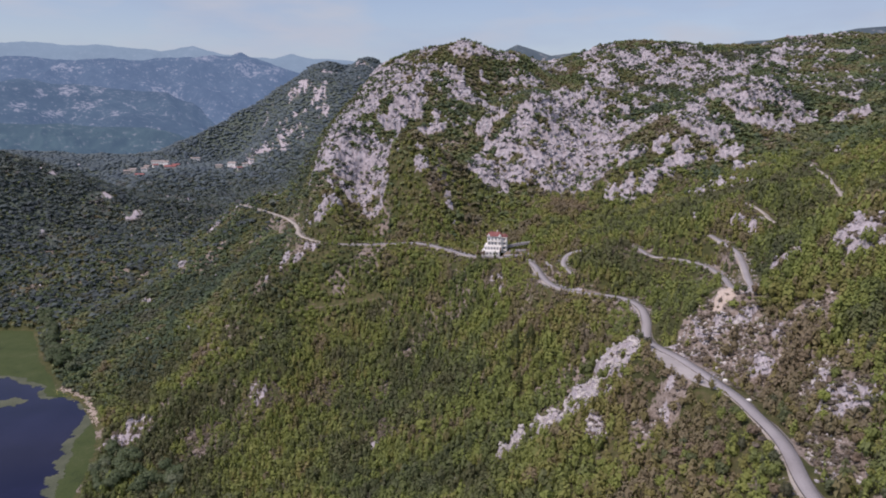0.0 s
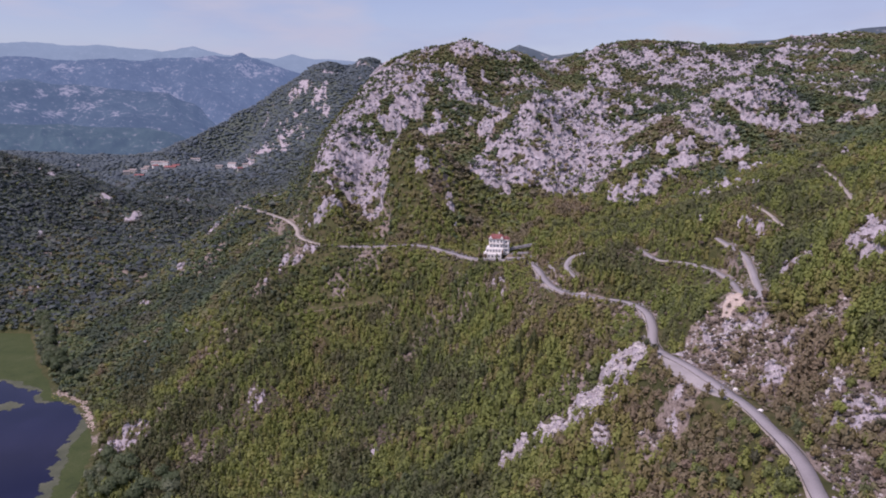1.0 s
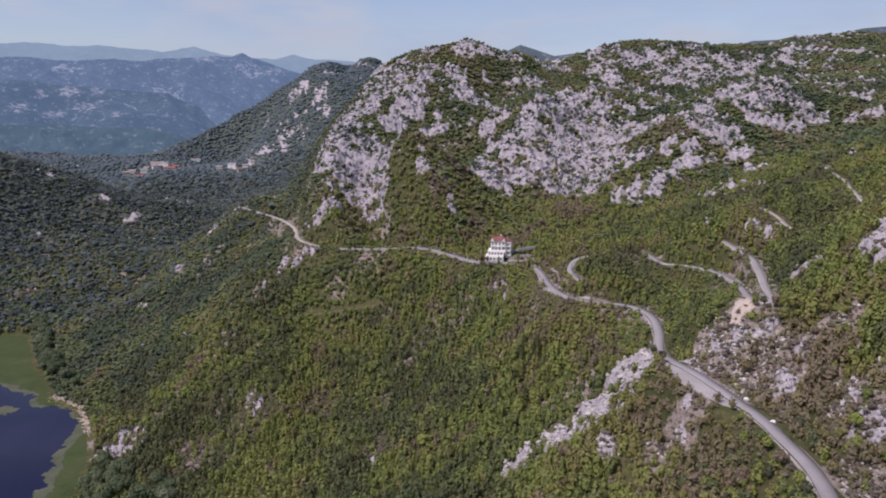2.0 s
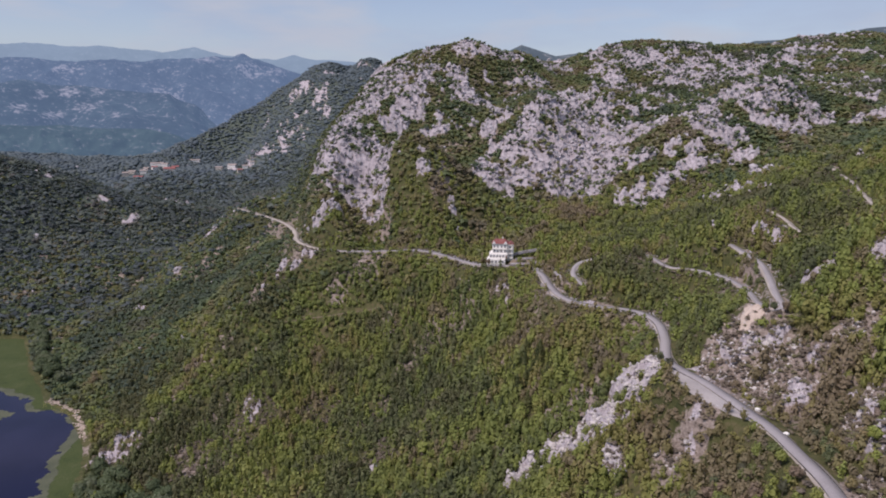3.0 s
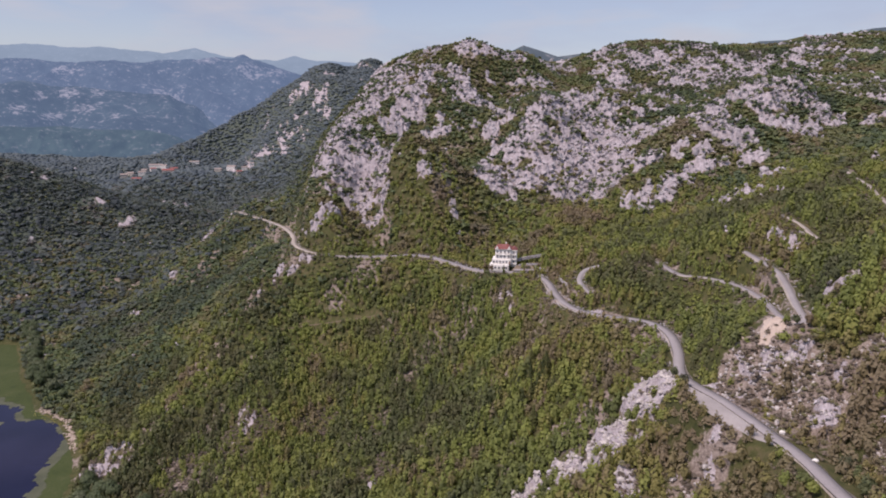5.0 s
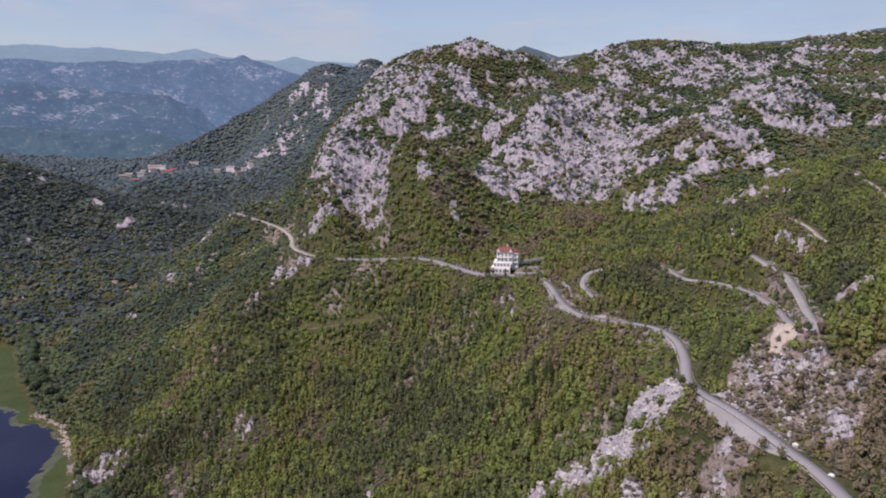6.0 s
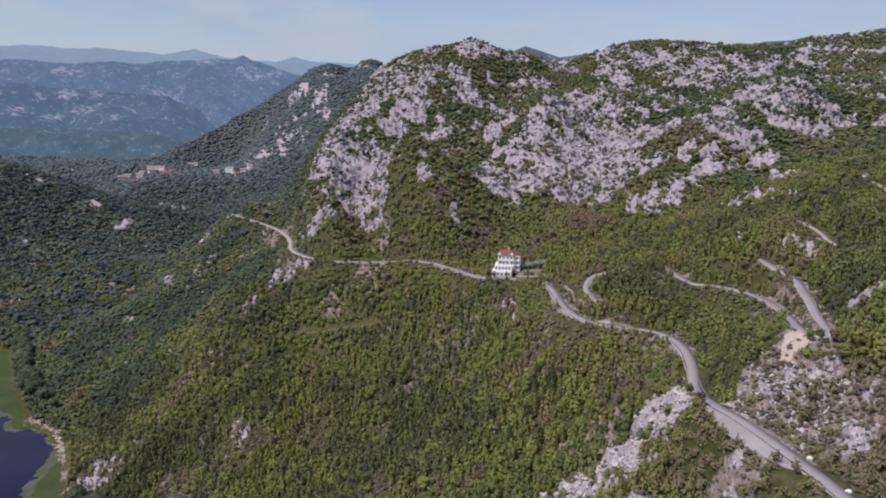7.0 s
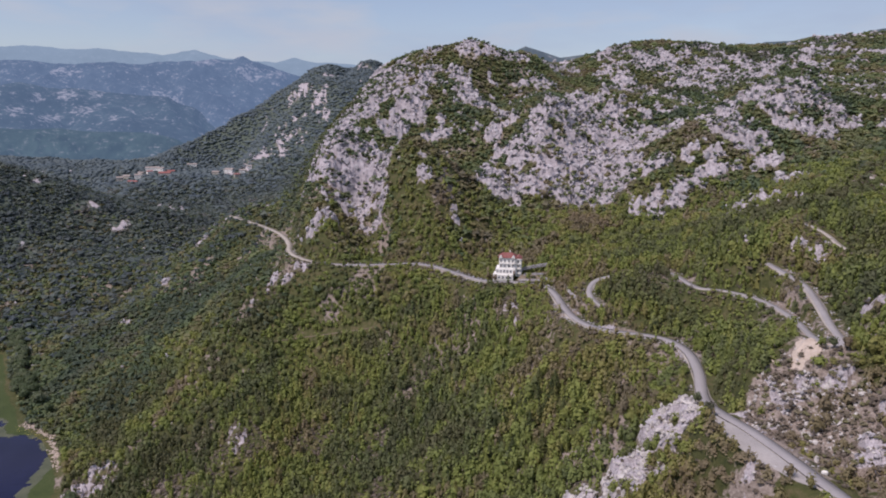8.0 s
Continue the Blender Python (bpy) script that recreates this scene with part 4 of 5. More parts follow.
# hipped roof of the main block
_bm = bmesh.new()
_e = [_bm.verts.new(v) for v in ((-6.3, 3.3, 13.3), (6.7, 3.3, 13.3), (6.7, 14.7, 13.3), (-6.3, 14.7, 13.3))]
_r = [_bm.verts.new(v) for v in ((-3.4, 9.0, 15.9), (3.8, 9.0, 15.9))]
for _f in ((_e[0], _e[1], _r[1], _r[0]), (_e[1], _e[2], _r[1]), (_e[2], _e[3], _r[0], _r[1]), (_e[3], _e[0], _r[0]), (_e[3], _e[2], _e[1], _e[0])):
    _bm.faces.new(_f)
_roof = part("roof", _bm, M_TILE, hotel, "red tiled hipped roof")
for _k in range(8):  # courses of tiles
    _t = (_k + 0.5) / 8
    part("tile_course", boxed(-6.3 + 3.1 * _t, 6.7 - 3.1 * _t, 3.3 + 5.7 * _t - 0.05, 3.3 + 5.7 * _t + 0.22, 13.3 + 2.6 * _t, 13.3 + 2.6 * _t + 0.16), M_TILE, _roof)
# the two white gables that rise over the eaves, and the wing's gable
for _x in (-4.4, 4.8):
    _g = bmesh.new()
    _a = [_g.verts.new(v) for v in ((_x - 1.5, 3.2, 13.2), (_x + 1.5, 3.2, 13.2), (_x, 3.2, 14.9))]
    _b = [_g.verts.new((v.co.x, v.co.y + 3.4, v.co.z)) for v in _a]
    _g.faces.new(_a)
    _g.faces.new(_b[::-1])
    for _k in range(3):
        _g.faces.new((_a[_k], _b[_k], _b[(_k + 1) % 3], _a[(_k + 1) % 3]))
    part("gable", _g, M_WHITE, hotel, "white front gable")
_g = bmesh.new()
_a = [_g.verts.new(v) for v in ((5.8, 5.0, 12.4), (10.9, 5.0, 12.4), (8.3, 5.0, 14.2))]
_b = [_g.verts.new((v.co.x, 13.3, v.co.z)) for v in _a]
_g.faces.new(_a)
_g.faces.new(_b[::-1])
for _k in range(3):
    _g.faces.new((_a[_k], _b[_k], _b[(_k + 1) % 3], _a[(_k + 1) % 3]))
part("roof", _g, M_TILE, hotel, "red tiled wing roof")
part("gable", boxed(5.9, 10.8, 4.9, 5.02, 12.0, 12.6), M_WHITE, hotel)
part("chimney", boxed(1.6, 2.4, 10.2, 11.0, 14.6, 16.8, bevel=0.05), M_WHITE, hotel)
part("door", boxed(5.1, 6.1, 1.9, 2.0, 3.3, 5.4), M_DOOR, hotel, "brown wooden door")
# yard and retaining walls beside it
yard = link_mesh("yard", [(42, 485, 127.9), (56, 476, 129.3), (58, 484, 130.3), (52, 493, 130.6), (46, 494, 129.4)], [(0, 1, 2, 3, 4)], [M_EARTHPATH])
tagged(yard, "trodden earth yard beside the hotel", "yard", kind="structure")
yard.location.z = 0.35


def stone_wall(points, tall, thick, label):
    """A dry wall of single blocks along a line."""
    line = spline(points, 1.1)
    w = empty("stone_wall", pose(0, 0, 0), label, "stone wall", "stone walls")
    rng = random.Random(int(points[0][0] * 7))
    block = boxed(-0.5, 0.5, -0.5, 0.5, -0.5, 0.5, bevel=0.09)
    me = bpy.data.meshes.new("stone")
    block.to_mesh(me)
    block.free()
    me.materials.append(M_BOULDER)
    rows = max(1, int(tall / 0.7))
    for k in range(len(line) - 1):
        x, y, z = line[k]
        a = math.atan2(line[k + 1][1] - y, line[k + 1][0] - x)
        for r in range(rows):
            o = new("stone", me)
            o.parent = w
            o.matrix_world = Matrix.LocRotScale((x + 0.4 * (r % 2) + rng.uniform(-0.1, 0.1), y + rng.uniform(-0.08, 0.08), z - 0.3 + 0.7 * (r + 0.5)),
                                                Euler((rng.uniform(-0.08, 0.08), rng.uniform(-0.08, 0.08), a)),
                                                (1.12 * rng.uniform(0.8, 1.05), thick * rng.uniform(0.85, 1.1), 0.72 * rng.uniform(0.85, 1.05)))
    return w


stone_wall([(47, 501, 131), (56, 503, 132.6), (68, 505, 134)], 2.2, 0.8, "pale dry stone retaining wall behind the hotel yard")
stone_wall([(44, 484.5, 128.2), (50, 480.5, 129.2), (56.5, 476.5, 130)], 1.4, 0.7, "low pale stone wall along the hotel yard")
stone_wall([(48, 491, 130.3), (54, 490, 131), (60, 488, 131.4)], 1.4, 0.7, "low pale stone terrace wall in the hotel yard")
stone_wall([(57, 482, 130.8), (63, 471, 131.2), (67, 458, 132), (67, 440, 132.8), (69, 420, 133.4), (74, 400, 134.2), (81, 387, 134.4)], 1.4, 0.7, "low pale stone wall above the road")


# ---- village houses in the valley ----
VILLAGE = []


def village_house(x, y, turn, w, d, h, wall_mat, roof_mat, label):
    z = float(height(np.array([x]), np.array([y]))[0][0])
    VILLAGE.append((x, y))
    v = empty("village_house", pose(x, y, z + 0.4, 0, 0, turn), label, "house", "village houses")
    part("wall", boxed(-w / 2, w / 2, -d / 2, d / 2, -1.5, h), wall_mat, v)
    part("roof", prism([(-d / 2 - 0.5, h - 0.1), (0, h + 0.24 * d), (d / 2 + 0.5, h - 0.1)], -w / 2 - 0.4, w / 2 + 0.4), roof_mat, v)
    part("chimney", boxed(w * 0.2, w * 0.2 + 0.7, 0.6, 1.3, h + 0.08 * d, h + 0.24 * d + 1.1), wall_mat, v)
    part("door", boxed(-0.5, 0.5, -d / 2 - 0.04, -d / 2 + 0.02, 0, 2.1), M_DOOR, v)
    for xk in np.arange(-w / 2 + 1.6, w / 2 - 1, 2.6):
        for zk in ((1.0, 3.8) if h > 5 else (1.0,)):
            if abs(xk) > 1.1 or zk > 2:
                f = part("window", boxed(xk - 0.55, xk + 0.55, -d / 2 - 0.06, -d / 2 + 0.02, zk, zk + 1.4), M_WHITE, v)
                part("pane", boxed(xk - 0.45, xk + 0.45, -d / 2 - 0.075, -d / 2 - 0.062, zk + 0.1, zk + 1.3), M_GLASS, f)
    return v


for _x, _y, _turn, _w, _d, _h, _m, _r, _l in (
        (-696, 1535, 20, 14, 10, 6.0, M_STONEWALL, M_SLATE, "grey stone village house with pale slab roof"),
        (-690, 1556, -10, 16, 9, 5.0, M_STONEWALL, M_SLATE, "long stone house with pale slab roof"),
        (-651, 1496, -12, 22, 9, 4.0, M_STONEWALL, M_TILE, "long low stone house with red tiled roof"),
        (-663, 1548, 15, 13, 10, 6.5, M_WHITE, M_SLATE, "white village house with pale slab roof"),
        (-668, 1578, -20, 14, 10, 5.6, M_STONEWALL, M_SLATE, "stone village house among walls"),
        (-655, 1590, 40, 12, 9, 5.6, M_WHITE, M_TILE, "small white village house with red tiled roof"),
        (-664, 1628, 8, 30, 10, 5.0, M_WHITE, M_SLATE, "long pale house with slab roof above the village"),
        (-640, 1617, -12, 14, 10, 7.5, M_WHITE, M_SLATE, "tall white village house with slab roof"),
        (-603, 1544, 10, 24, 13, 7.0, M_STONEWALL, M_TILE, "large stone house with broad red tiled roof"),
        (-612, 1600, 25, 15, 10, 6.0, M_STONEWALL, M_TILE, "stone house with red tiled roof at the village edge"),
        (-624, 1762, 10, 24, 9, 4.0, M_WHITE, M_SLATE, "long white house on the valley floor"),
        (-509, 1588, 0, 15, 9, 5.0, M_STONEWALL, M_SLATE, "grey stone hillside house with slab roof"),
        (-478, 1587, -15, 20, 12, 7.5, M_WHITE, M_SLATE, "large white hillside house with pale roof"),
        (-449, 1542, 30, 11, 8, 5.5, M_STONEWALL, M_TILE, "small stone house with red roof beside rocks"),
        (-444, 1566, 12, 12, 9, 5.5, M_WHITE, M_SLATE, "white hillside house beside rocks"),
        (-432, 1581, 20, 10, 8, 4.5, M_WHITE, M_SLATE, "small white house above the village")):
    village_house(_x, _y, _turn, _w, _d, _h, _m, _r, _l)


# ---- foliage and stones ----
def ico(level):
    bm = bmesh.new()
    bmesh.ops.create_icosphere(bm, subdivisions=level, radius=1)
    bm.verts.ensure_lookup_table()
    v = np.array([p.co[:] for p in bm.verts])
    f = np.array([[p.index for p in q.verts] for q in bm.faces])
    bm.free()
    return v, f


ICO0, ICO1 = ico(1), ico(2)
OCTA = (np.array([(1, 0, 0), (-1, 0, 0), (0, 1, 0), (0, -1, 0), (0, 0, 1), (0, 0, -1)], float),
        np.array([(0, 2, 4), (2, 1, 4), (1, 3, 4), (3, 0, 4), (2, 0, 5), (1, 2, 5), (3, 1, 5), (0, 3, 5)]))


def crown(rng, n, shape, core):
    """A crown one high and about one across: a dark inner mass and n sprays of leaves round it."""
    cv, cf = core
    cv = cv * rng.uniform(0.82, 1.12, (len(cv), 1))
    if shape == "round":
        inner = cv * (0.36, 0.36, 0.40) + (0, 0, 0.46)
        d = rng.normal(size=(n, 3))
        d /= np.linalg.norm(d, axis=1)[:, None]
        d[:, 2] = np.where(d[:, 2] < -0.45, -d[:, 2], d[:, 2])
        lobes = 1 + 0.22 * np.sin(3 * np.arctan2(d[:, 1], d[:, 0]) + rng.uniform(0, 6)) + 0.15 * np.sin(5 * d[:, 2] + rng.uniform(0, 6))
        c = d * (0.44, 0.44, 0.46) * (lobes * rng.uniform(0.75, 1.12, n))[:, None] + (0, 0, 0.48)
    else:
        top = 1.0 if shape == "cone" else 0.75
        inner = cv * (0.26, 0.26, 0.44) + (0, 0, 0.44)
        inner[:, :2] *= np.clip(1.25 - inner[:, 2:3], 0.2, 1.2)
        h = rng.uniform(0, 1, n) ** 1.25
        a = rng.uniform(0, 2 * math.pi, n)
        tier = 1 + 0.25 * np.sin(h * 24 + rng.uniform(0, 6))
        r = 0.47 * (1 - h) ** 0.62 * tier * rng.uniform(0.75, 1.1, n)
        c = np.stack([r * np.cos(a), r * np.sin(a), 0.06 + 0.94 * h], 1)
        d = np.stack([np.cos(a), np.sin(a), 0.55 + 0.6 * h], 1)
        d /= np.linalg.norm(d, axis=1)[:, None]
    nrm = d + rng.normal(scale=0.27, size=(n, 3)) + (0, 0, 0.22)
    nrm /= np.linalg.norm(nrm, axis=1)[:, None]
    u = np.cross(nrm, rng.normal(size=(n, 3)))
    u /= np.linalg.norm(u, axis=1)[:, None]
    w = np.cross(nrm, u)
    s = (0.95 / math.sqrt(n)) * rng.uniform(0.65, 1.3, (n, 1))
    tri = np.stack([c + u * s, c - 0.6 * u * s + 0.85 * w * s, c - 0.5 * u * s - 0.9 * w * s], 1).reshape(-1, 3)
    f = np.arange(3 * n).reshape(-1, 3) + len(inner)
    return np.vstack([inner, tri]), np.vstack([cf, f])


def stone(rng, base):
    v, f = base
    v = v * rng.uniform(0.62, 1.35, (len(v), 1))
    for _ in range(6):  # split faces
        d = rng.normal(size=3) * (1, 1, 0.6)
        d /= np.linalg.norm(d)
        k = v @ d
        v = v - np.outer(np.maximum(k - rng.uniform(0.3, 0.7), 0), d)
    return v, f


def spread(name, templates, x, y, z, wide, tall, rng, material, label, category, kind="stuff", tint=None, tilt=0.0, smooth=False):
    """Many copies of the templates joined into one mesh, each with its own size, turn and tint."""
    pick = rng.integers(0, len(templates), len(x))
    turn = rng.uniform(0, 2 * math.pi, len(x))
    tint = rng.uniform(0, 1, len(x)) if tint is None else tint
    V, F, T, at = [], [], [], 0
    for k, (tv, tf) in enumerate(templates):
        m = np.where(pick == k)[0]
        if not len(m):
            continue
        c, s = np.cos(turn[m])[:, None], np.sin(turn[m])[:, None]
        vx, vy, vz = tv[None, :, 0], tv[None, :, 1], tv[None, :, 2]
        px = (vx * c - vy * s) * wide[m, None] + x[m, None]
        py = (vx * s + vy * c) * wide[m, None] + y[m, None]
        pz = vz * tall[m, None] + z[m, None]
        if tilt:
            pz = pz + (px - x[m, None]) * rng.uniform(-tilt, tilt, (len(m), 1)) + (py - y[m, None]) * rng.uniform(-tilt, tilt, (len(m), 1))
        V.append(np.stack([px, py, pz], -1).reshape(-1, 3))
        F.append((tf[None] + (np.arange(len(m)) * len(tv))[:, None, None] + at).reshape(-1, 3))
        T.append(np.repeat(tint[m], len(tv)))
        at += len(m) * len(tv)
    V, F, T = np.vstack(V), np.vstack(F), np.concatenate(T)
    ob = link_mesh(name, V, F, [material], smooth=np.full(len(F), smooth))
    a = ob.data.attributes.new("tint", "FLOAT", "POINT")
    a.data.foreach_set("value", np.ascontiguousarray(T, np.float32))
    return tagged(ob, label, category, kind=kind)


def fan(r0, r1, step, rng, half=38.0, jitter=0.42):
    """Places scattered evenly over a sector of ground ahead."""
    xs, ys = [], []
    for r in np.arange(r0, r1, step):
        a = np.arange(-radians(half), radians(half), step / r)
        a = a + rng.uniform(-jitter, jitter, len(a)) * step / r
        q = r + rng.uniform(-jitter, jitter, len(a)) * step
        xs.append(q * np.sin(a))
        ys.append(q * np.cos(a))
    return np.concatenate(xs), np.concatenate(ys)


RNG = np.random.default_rng(11)
NEAR_CROWNS = [crown(RNG, 52, "round", OCTA) for _ in range(6)] + [crown(RNG, 52, "cone", OCTA) for _ in range(6)]
MID_CROWNS = [crown(RNG, 30, "round", OCTA) for _ in range(6)] + [crown(RNG, 30, "cone", OCTA) for _ in range(10)]
HILL_CROWNS = [crown(RNG, 9, "round", OCTA) for _ in range(8)]
def dome(rng):
    """The rounded top of a far crown, uneven and open below."""
    v, f = ICO0
    f = f[v[f].mean(1)[:, 2] > -0.35]
    return v * rng.uniform(0.75, 1.2, (len(v), 1)) * (0.5, 0.5, 0.5) + (0, 0, 0.4), f


HILL_DOMES = [dome(RNG) for _ in range(10)]
FAR_CROWNS = [crown(RNG, 5, "round", OCTA) for _ in range(10)]


def in_bay(x, y, wide):
    """True on the open ground of the lay-by."""
    way = np.interp(y, [221, 233, 248, 265, 279], [98.7, 97.4, 95.8, 93.2, 90.4])
    return (y > 224) & (y < 274) & (x < way) & (x > way - wide)


def clear_of(x, y):
    """Keeps trees off the roads, the hotel and the lake."""
    d, _ = road_near(x, y)
    ok = d > 1.8 + 1.4 * RNG.uniform(0, 1, len(x))
    ok &= ~((np.abs(x - 36) < 13) & (np.abs(y - 497) < 12))
    ok &= ~((x > 38) & (x < 64) & (y > 478) & (y < 506) & (RNG.uniform(0, 1, len(x)) < 0.75))
    ok &= ~((np.abs(x - 119.5) < 7) & (np.abs(y - 284) < 9))
    ok &= inland(x, y) > 2.5
    ok &= ~(in_bay(x, y, 9.5) & (y > 234) & (y < 272))  # the lay-by stays open
    thicket = fractal(x, y, 7, 2, 33) > 0.54
    for cx, cy, rx, ry, _ in GROWTH:
        thicket |= ((x - cx) / rx) ** 2 + ((y - cy) / ry) ** 2 < 1.2
    for cx, cy, rx, ry, _ in CRAG_ROCK:
        ok &= (((x - cx) / rx) ** 2 + ((y - cy + 2) / (ry + 1)) ** 2 > 0.8) | thicket
    for fx, fy, _ in FOOTPATH[::1]:
        ok &= np.hypot(x - fx, y - fy) > 1.9
    for hx, hy in VILLAGE:
        ok &= ~((np.abs(x - hx) < 11) & (y - hy < 9) & (hy - y < 17))
    return ok


DRY_PLOTS = [(-125, 436, 14, 16, 0.7), (-80, 439, 10, 11, 0.6), (-41, 422, 7, 10, 0.7), (-36, 364, 7, 14, 0.7), (-159, 420, 12, 16, 0.7), (-10, 330, 8, 10, 0.6)]


def stony(x, y):
    """The thin, stony places in the woods."""
    r = np.zeros(np.shape(x))
    for cx, cy, rx, ry, s in SLOPE_ROCK + DELL_ROCK + DRY_PLOTS:
        r = np.maximum(r, s * np.clip(1.5 - 0.7 * (((x - cx) / rx) ** 2 + ((y - cy) / ry) ** 2), 0, 1))
    return r + 0.8 * (fractal(x, y, 11, 2, 83) - 0.5)


def wood(name, r0, r1, step, crowns, material, wide, tall, label, rock_share=0.16, gaps=0.30, half=38.0, keep=None, smooth=False):
    x, y = fan(r0, r1, step, RNG, half)
    if keep is not None:
        m = keep(x, y)
        x, y = x[m], y[m]
    z, bare = height(x, y)
    open_ = fractal(x, y, 26, 3, 61)
    knots = np.where(fractal(x, 0.7 * (y + z), 13, 2, 66) > 0.55, 1.0, 0.1)  # shrubs keep together in the hollows of the rock
    p = np.where(bare > 0.5, rock_share * knots, np.where(bare > 0.43, 0.75, 1.0)) * np.where(open_ < gaps, 0.6, 1.0) * np.where(stony(x, y) > 0.3, 0.25, 1.0) * (1 - 0.8 * dry_bank(x, y))
    m = (RNG.uniform(0, 1, len(x)) < p) & clear_of(x, y)
    x, y, z, bare = x[m], y[m], z[m], bare[m]
    small = np.where(bare > 0.5, RNG.uniform(0.5, 1.05, len(x)), np.clip(RNG.normal(0.95, 0.24, len(x)), 0.45, 1.55))
    d, _ = road_near(x, y)
    small = small * np.where(d < 8, 0.85, 1.0)
    _, rz = road_near(x, y)
    low = np.where((d < 15) & (z < rz - 0.4), np.where((x > 60) & (y < 240), 0.8, 0.52), 1.0)  # kept low below the road
    spur = 0.22 * np.interp(x, [-250, -10, 50, 120, 170], [-1.4, 0, 0.75, 0.6, -0.3]) * np.clip((950 - y) / 250, 0, 1) * np.where((x > -120) & (y > 600), 0, 1)  # darker tint on the left slope, yellower on the spur by the road
    tint = 0.39 + spur + 1.7 * (fractal(x, y, 38, 4, 71, 0.65) - 0.5) + RNG.normal(0, 0.10, len(x)) - np.where(bare > 0.5, 0.28, 0)
    tint = tint + np.where(np.hypot(x, y) > 540, 0.16, 0) * np.clip((800 - np.hypot(x, y)) / 160, 0, 1) * (x > -120)
    tint = tint + 0.13 * np.clip(x / 50, 0, 1) * np.clip((460 - y) / 80, 0, 1)  # lighter, yellower tint below the road
    tint = tint + 0.2 * np.exp(-((x - 40) / 80) ** 2 - ((y - 590) / 90) ** 2)  # lighter tint below the cliffs
    tint = np.clip(np.where(stony(x, y) > 0.15, tint + 0.3, tint), 0, 1)
    return spread(name, crowns, x, y, z - 0.25 + np.where((bare > 0.5) & (y > 450), 1.1, 0), wide * small * RNG.uniform(0.8, 1.25, len(x)), tall * low * small * RNG.uniform(0.8, 1.3, len(x)), RNG, material,
                  label, "woodland", tint=tint, smooth=smooth)


def ramped(x, y, r0, r1):
    """True for a share that grows from none at r0 to all at r1 metres off."""
    return RNG.uniform(0, 1, len(x)) < np.clip((np.hypot(x, y) - r0) / (r1 - r0), 0, 1)


wood("woodland", 132, 335, 2.7, NEAR_CROWNS, M_LEAF, 3.7, 5.2, "dense green and olive oak scrub on the near slope", rock_share=0.3, gaps=0.36, half=39,
     keep=lambda x, y: ~((x > 36) & (y < 205) & (RNG.uniform(0, 1, len(x)) < 0.2)))
wood("woodland", 335, 500, 2.8, MID_CROWNS[2:], M_LEAF, 3.6, 5.8, "dense green woodland covering the slope above the lake", rock_share=0.45, gaps=0.25)
wood("woodland", 500, 660, 3.0, MID_CROWNS[:9], M_LEAF, 4.0, 4.8, "dense green woodland below the mountain's cliffs", rock_share=0.3, gaps=0.25,
     keep=lambda x, y: ~ramped(x, y, 550, 660))
wood("mountain_scrub", 540, 1300, 3.9, HILL_CROWNS, M_SHRUB, 5.0, 3.4, "dark green scrub between the limestone rocks", rock_share=0.8, gaps=0.2,
     keep=lambda x, y: ramped(x, y, 540, 650) & ~((x > -150) & (x < 130) & (y > 930)) & ((x < -180) | (y < 1075)) & ~((x < -150) & ramped(x, y, 700, 1250)))
wood("valley_wood", 700, 1650, 4.5, FAR_CROWNS, M_HAZED_FARLEAF, 6.6, 4.2, "dark woodland over the valley floor", rock_share=0.35, gaps=0.2,
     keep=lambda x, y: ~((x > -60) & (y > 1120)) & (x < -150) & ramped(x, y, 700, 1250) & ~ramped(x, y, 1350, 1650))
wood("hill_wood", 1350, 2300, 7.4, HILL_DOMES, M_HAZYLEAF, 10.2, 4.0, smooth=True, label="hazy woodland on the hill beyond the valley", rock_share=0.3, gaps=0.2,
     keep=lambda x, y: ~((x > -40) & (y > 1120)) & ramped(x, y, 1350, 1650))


def rocks(name, r0, r1, step, base, size, label, share=1.0, half=38.0):
    x, y = fan(r0, r1, step, RNG, half)
    z, bare = height(x, y)
    d, _ = road_near(x, y)
    loose = (bare > 0.22) & (RNG.uniform(0, 1, len(x)) < 0.07)
    m = (((bare > 0.5) & (RNG.uniform(0, 1, len(x)) < share)) | loose) & (d > 1.0) & (inland(x, y) > 0.5)
    m &= ~((np.abs(x - 36) < 12) & (np.abs(y - 497) < 10))
    m &= (stony(x, y) < 0.3) | (RNG.uniform(0, 1, len(x)) < 0.35)
    x, y, z = x[m], y[m], z[m]
    s = size * RNG.uniform(0.45, 1.0, len(x)) ** 1.5 * 1.3
    return spread(name, [stone(RNG, base) for _ in range(14)], x, y, z + 0.1 * s, s * RNG.uniform(0.7, 1.3, len(x)), s * RNG.uniform(0.55, 1.25, len(x)), RNG, M_BOULDER,
                  label, "rocks", tilt=0.35)


rocks("limestone_rocks", 300, 575, 2.2, ICO0, 1.25, "pale grey limestone rocks scattered over the slope", 0.6)
rocks("limestone_rocks", 575, 1090, 3.2, ICO0, 2.5, "pale grey limestone blocks on the mountain face", 0.8)
rocks("limestone_rocks", 1090, 2100, 9.0, ICO0, 4.2, "grey limestone rocks on the far valley slopes", 0.7)

rocks("limestone_rocks", 132, 300, 1.5, ICO0, 0.9, "pale grey limestone rocks on the near banks", 0.6)


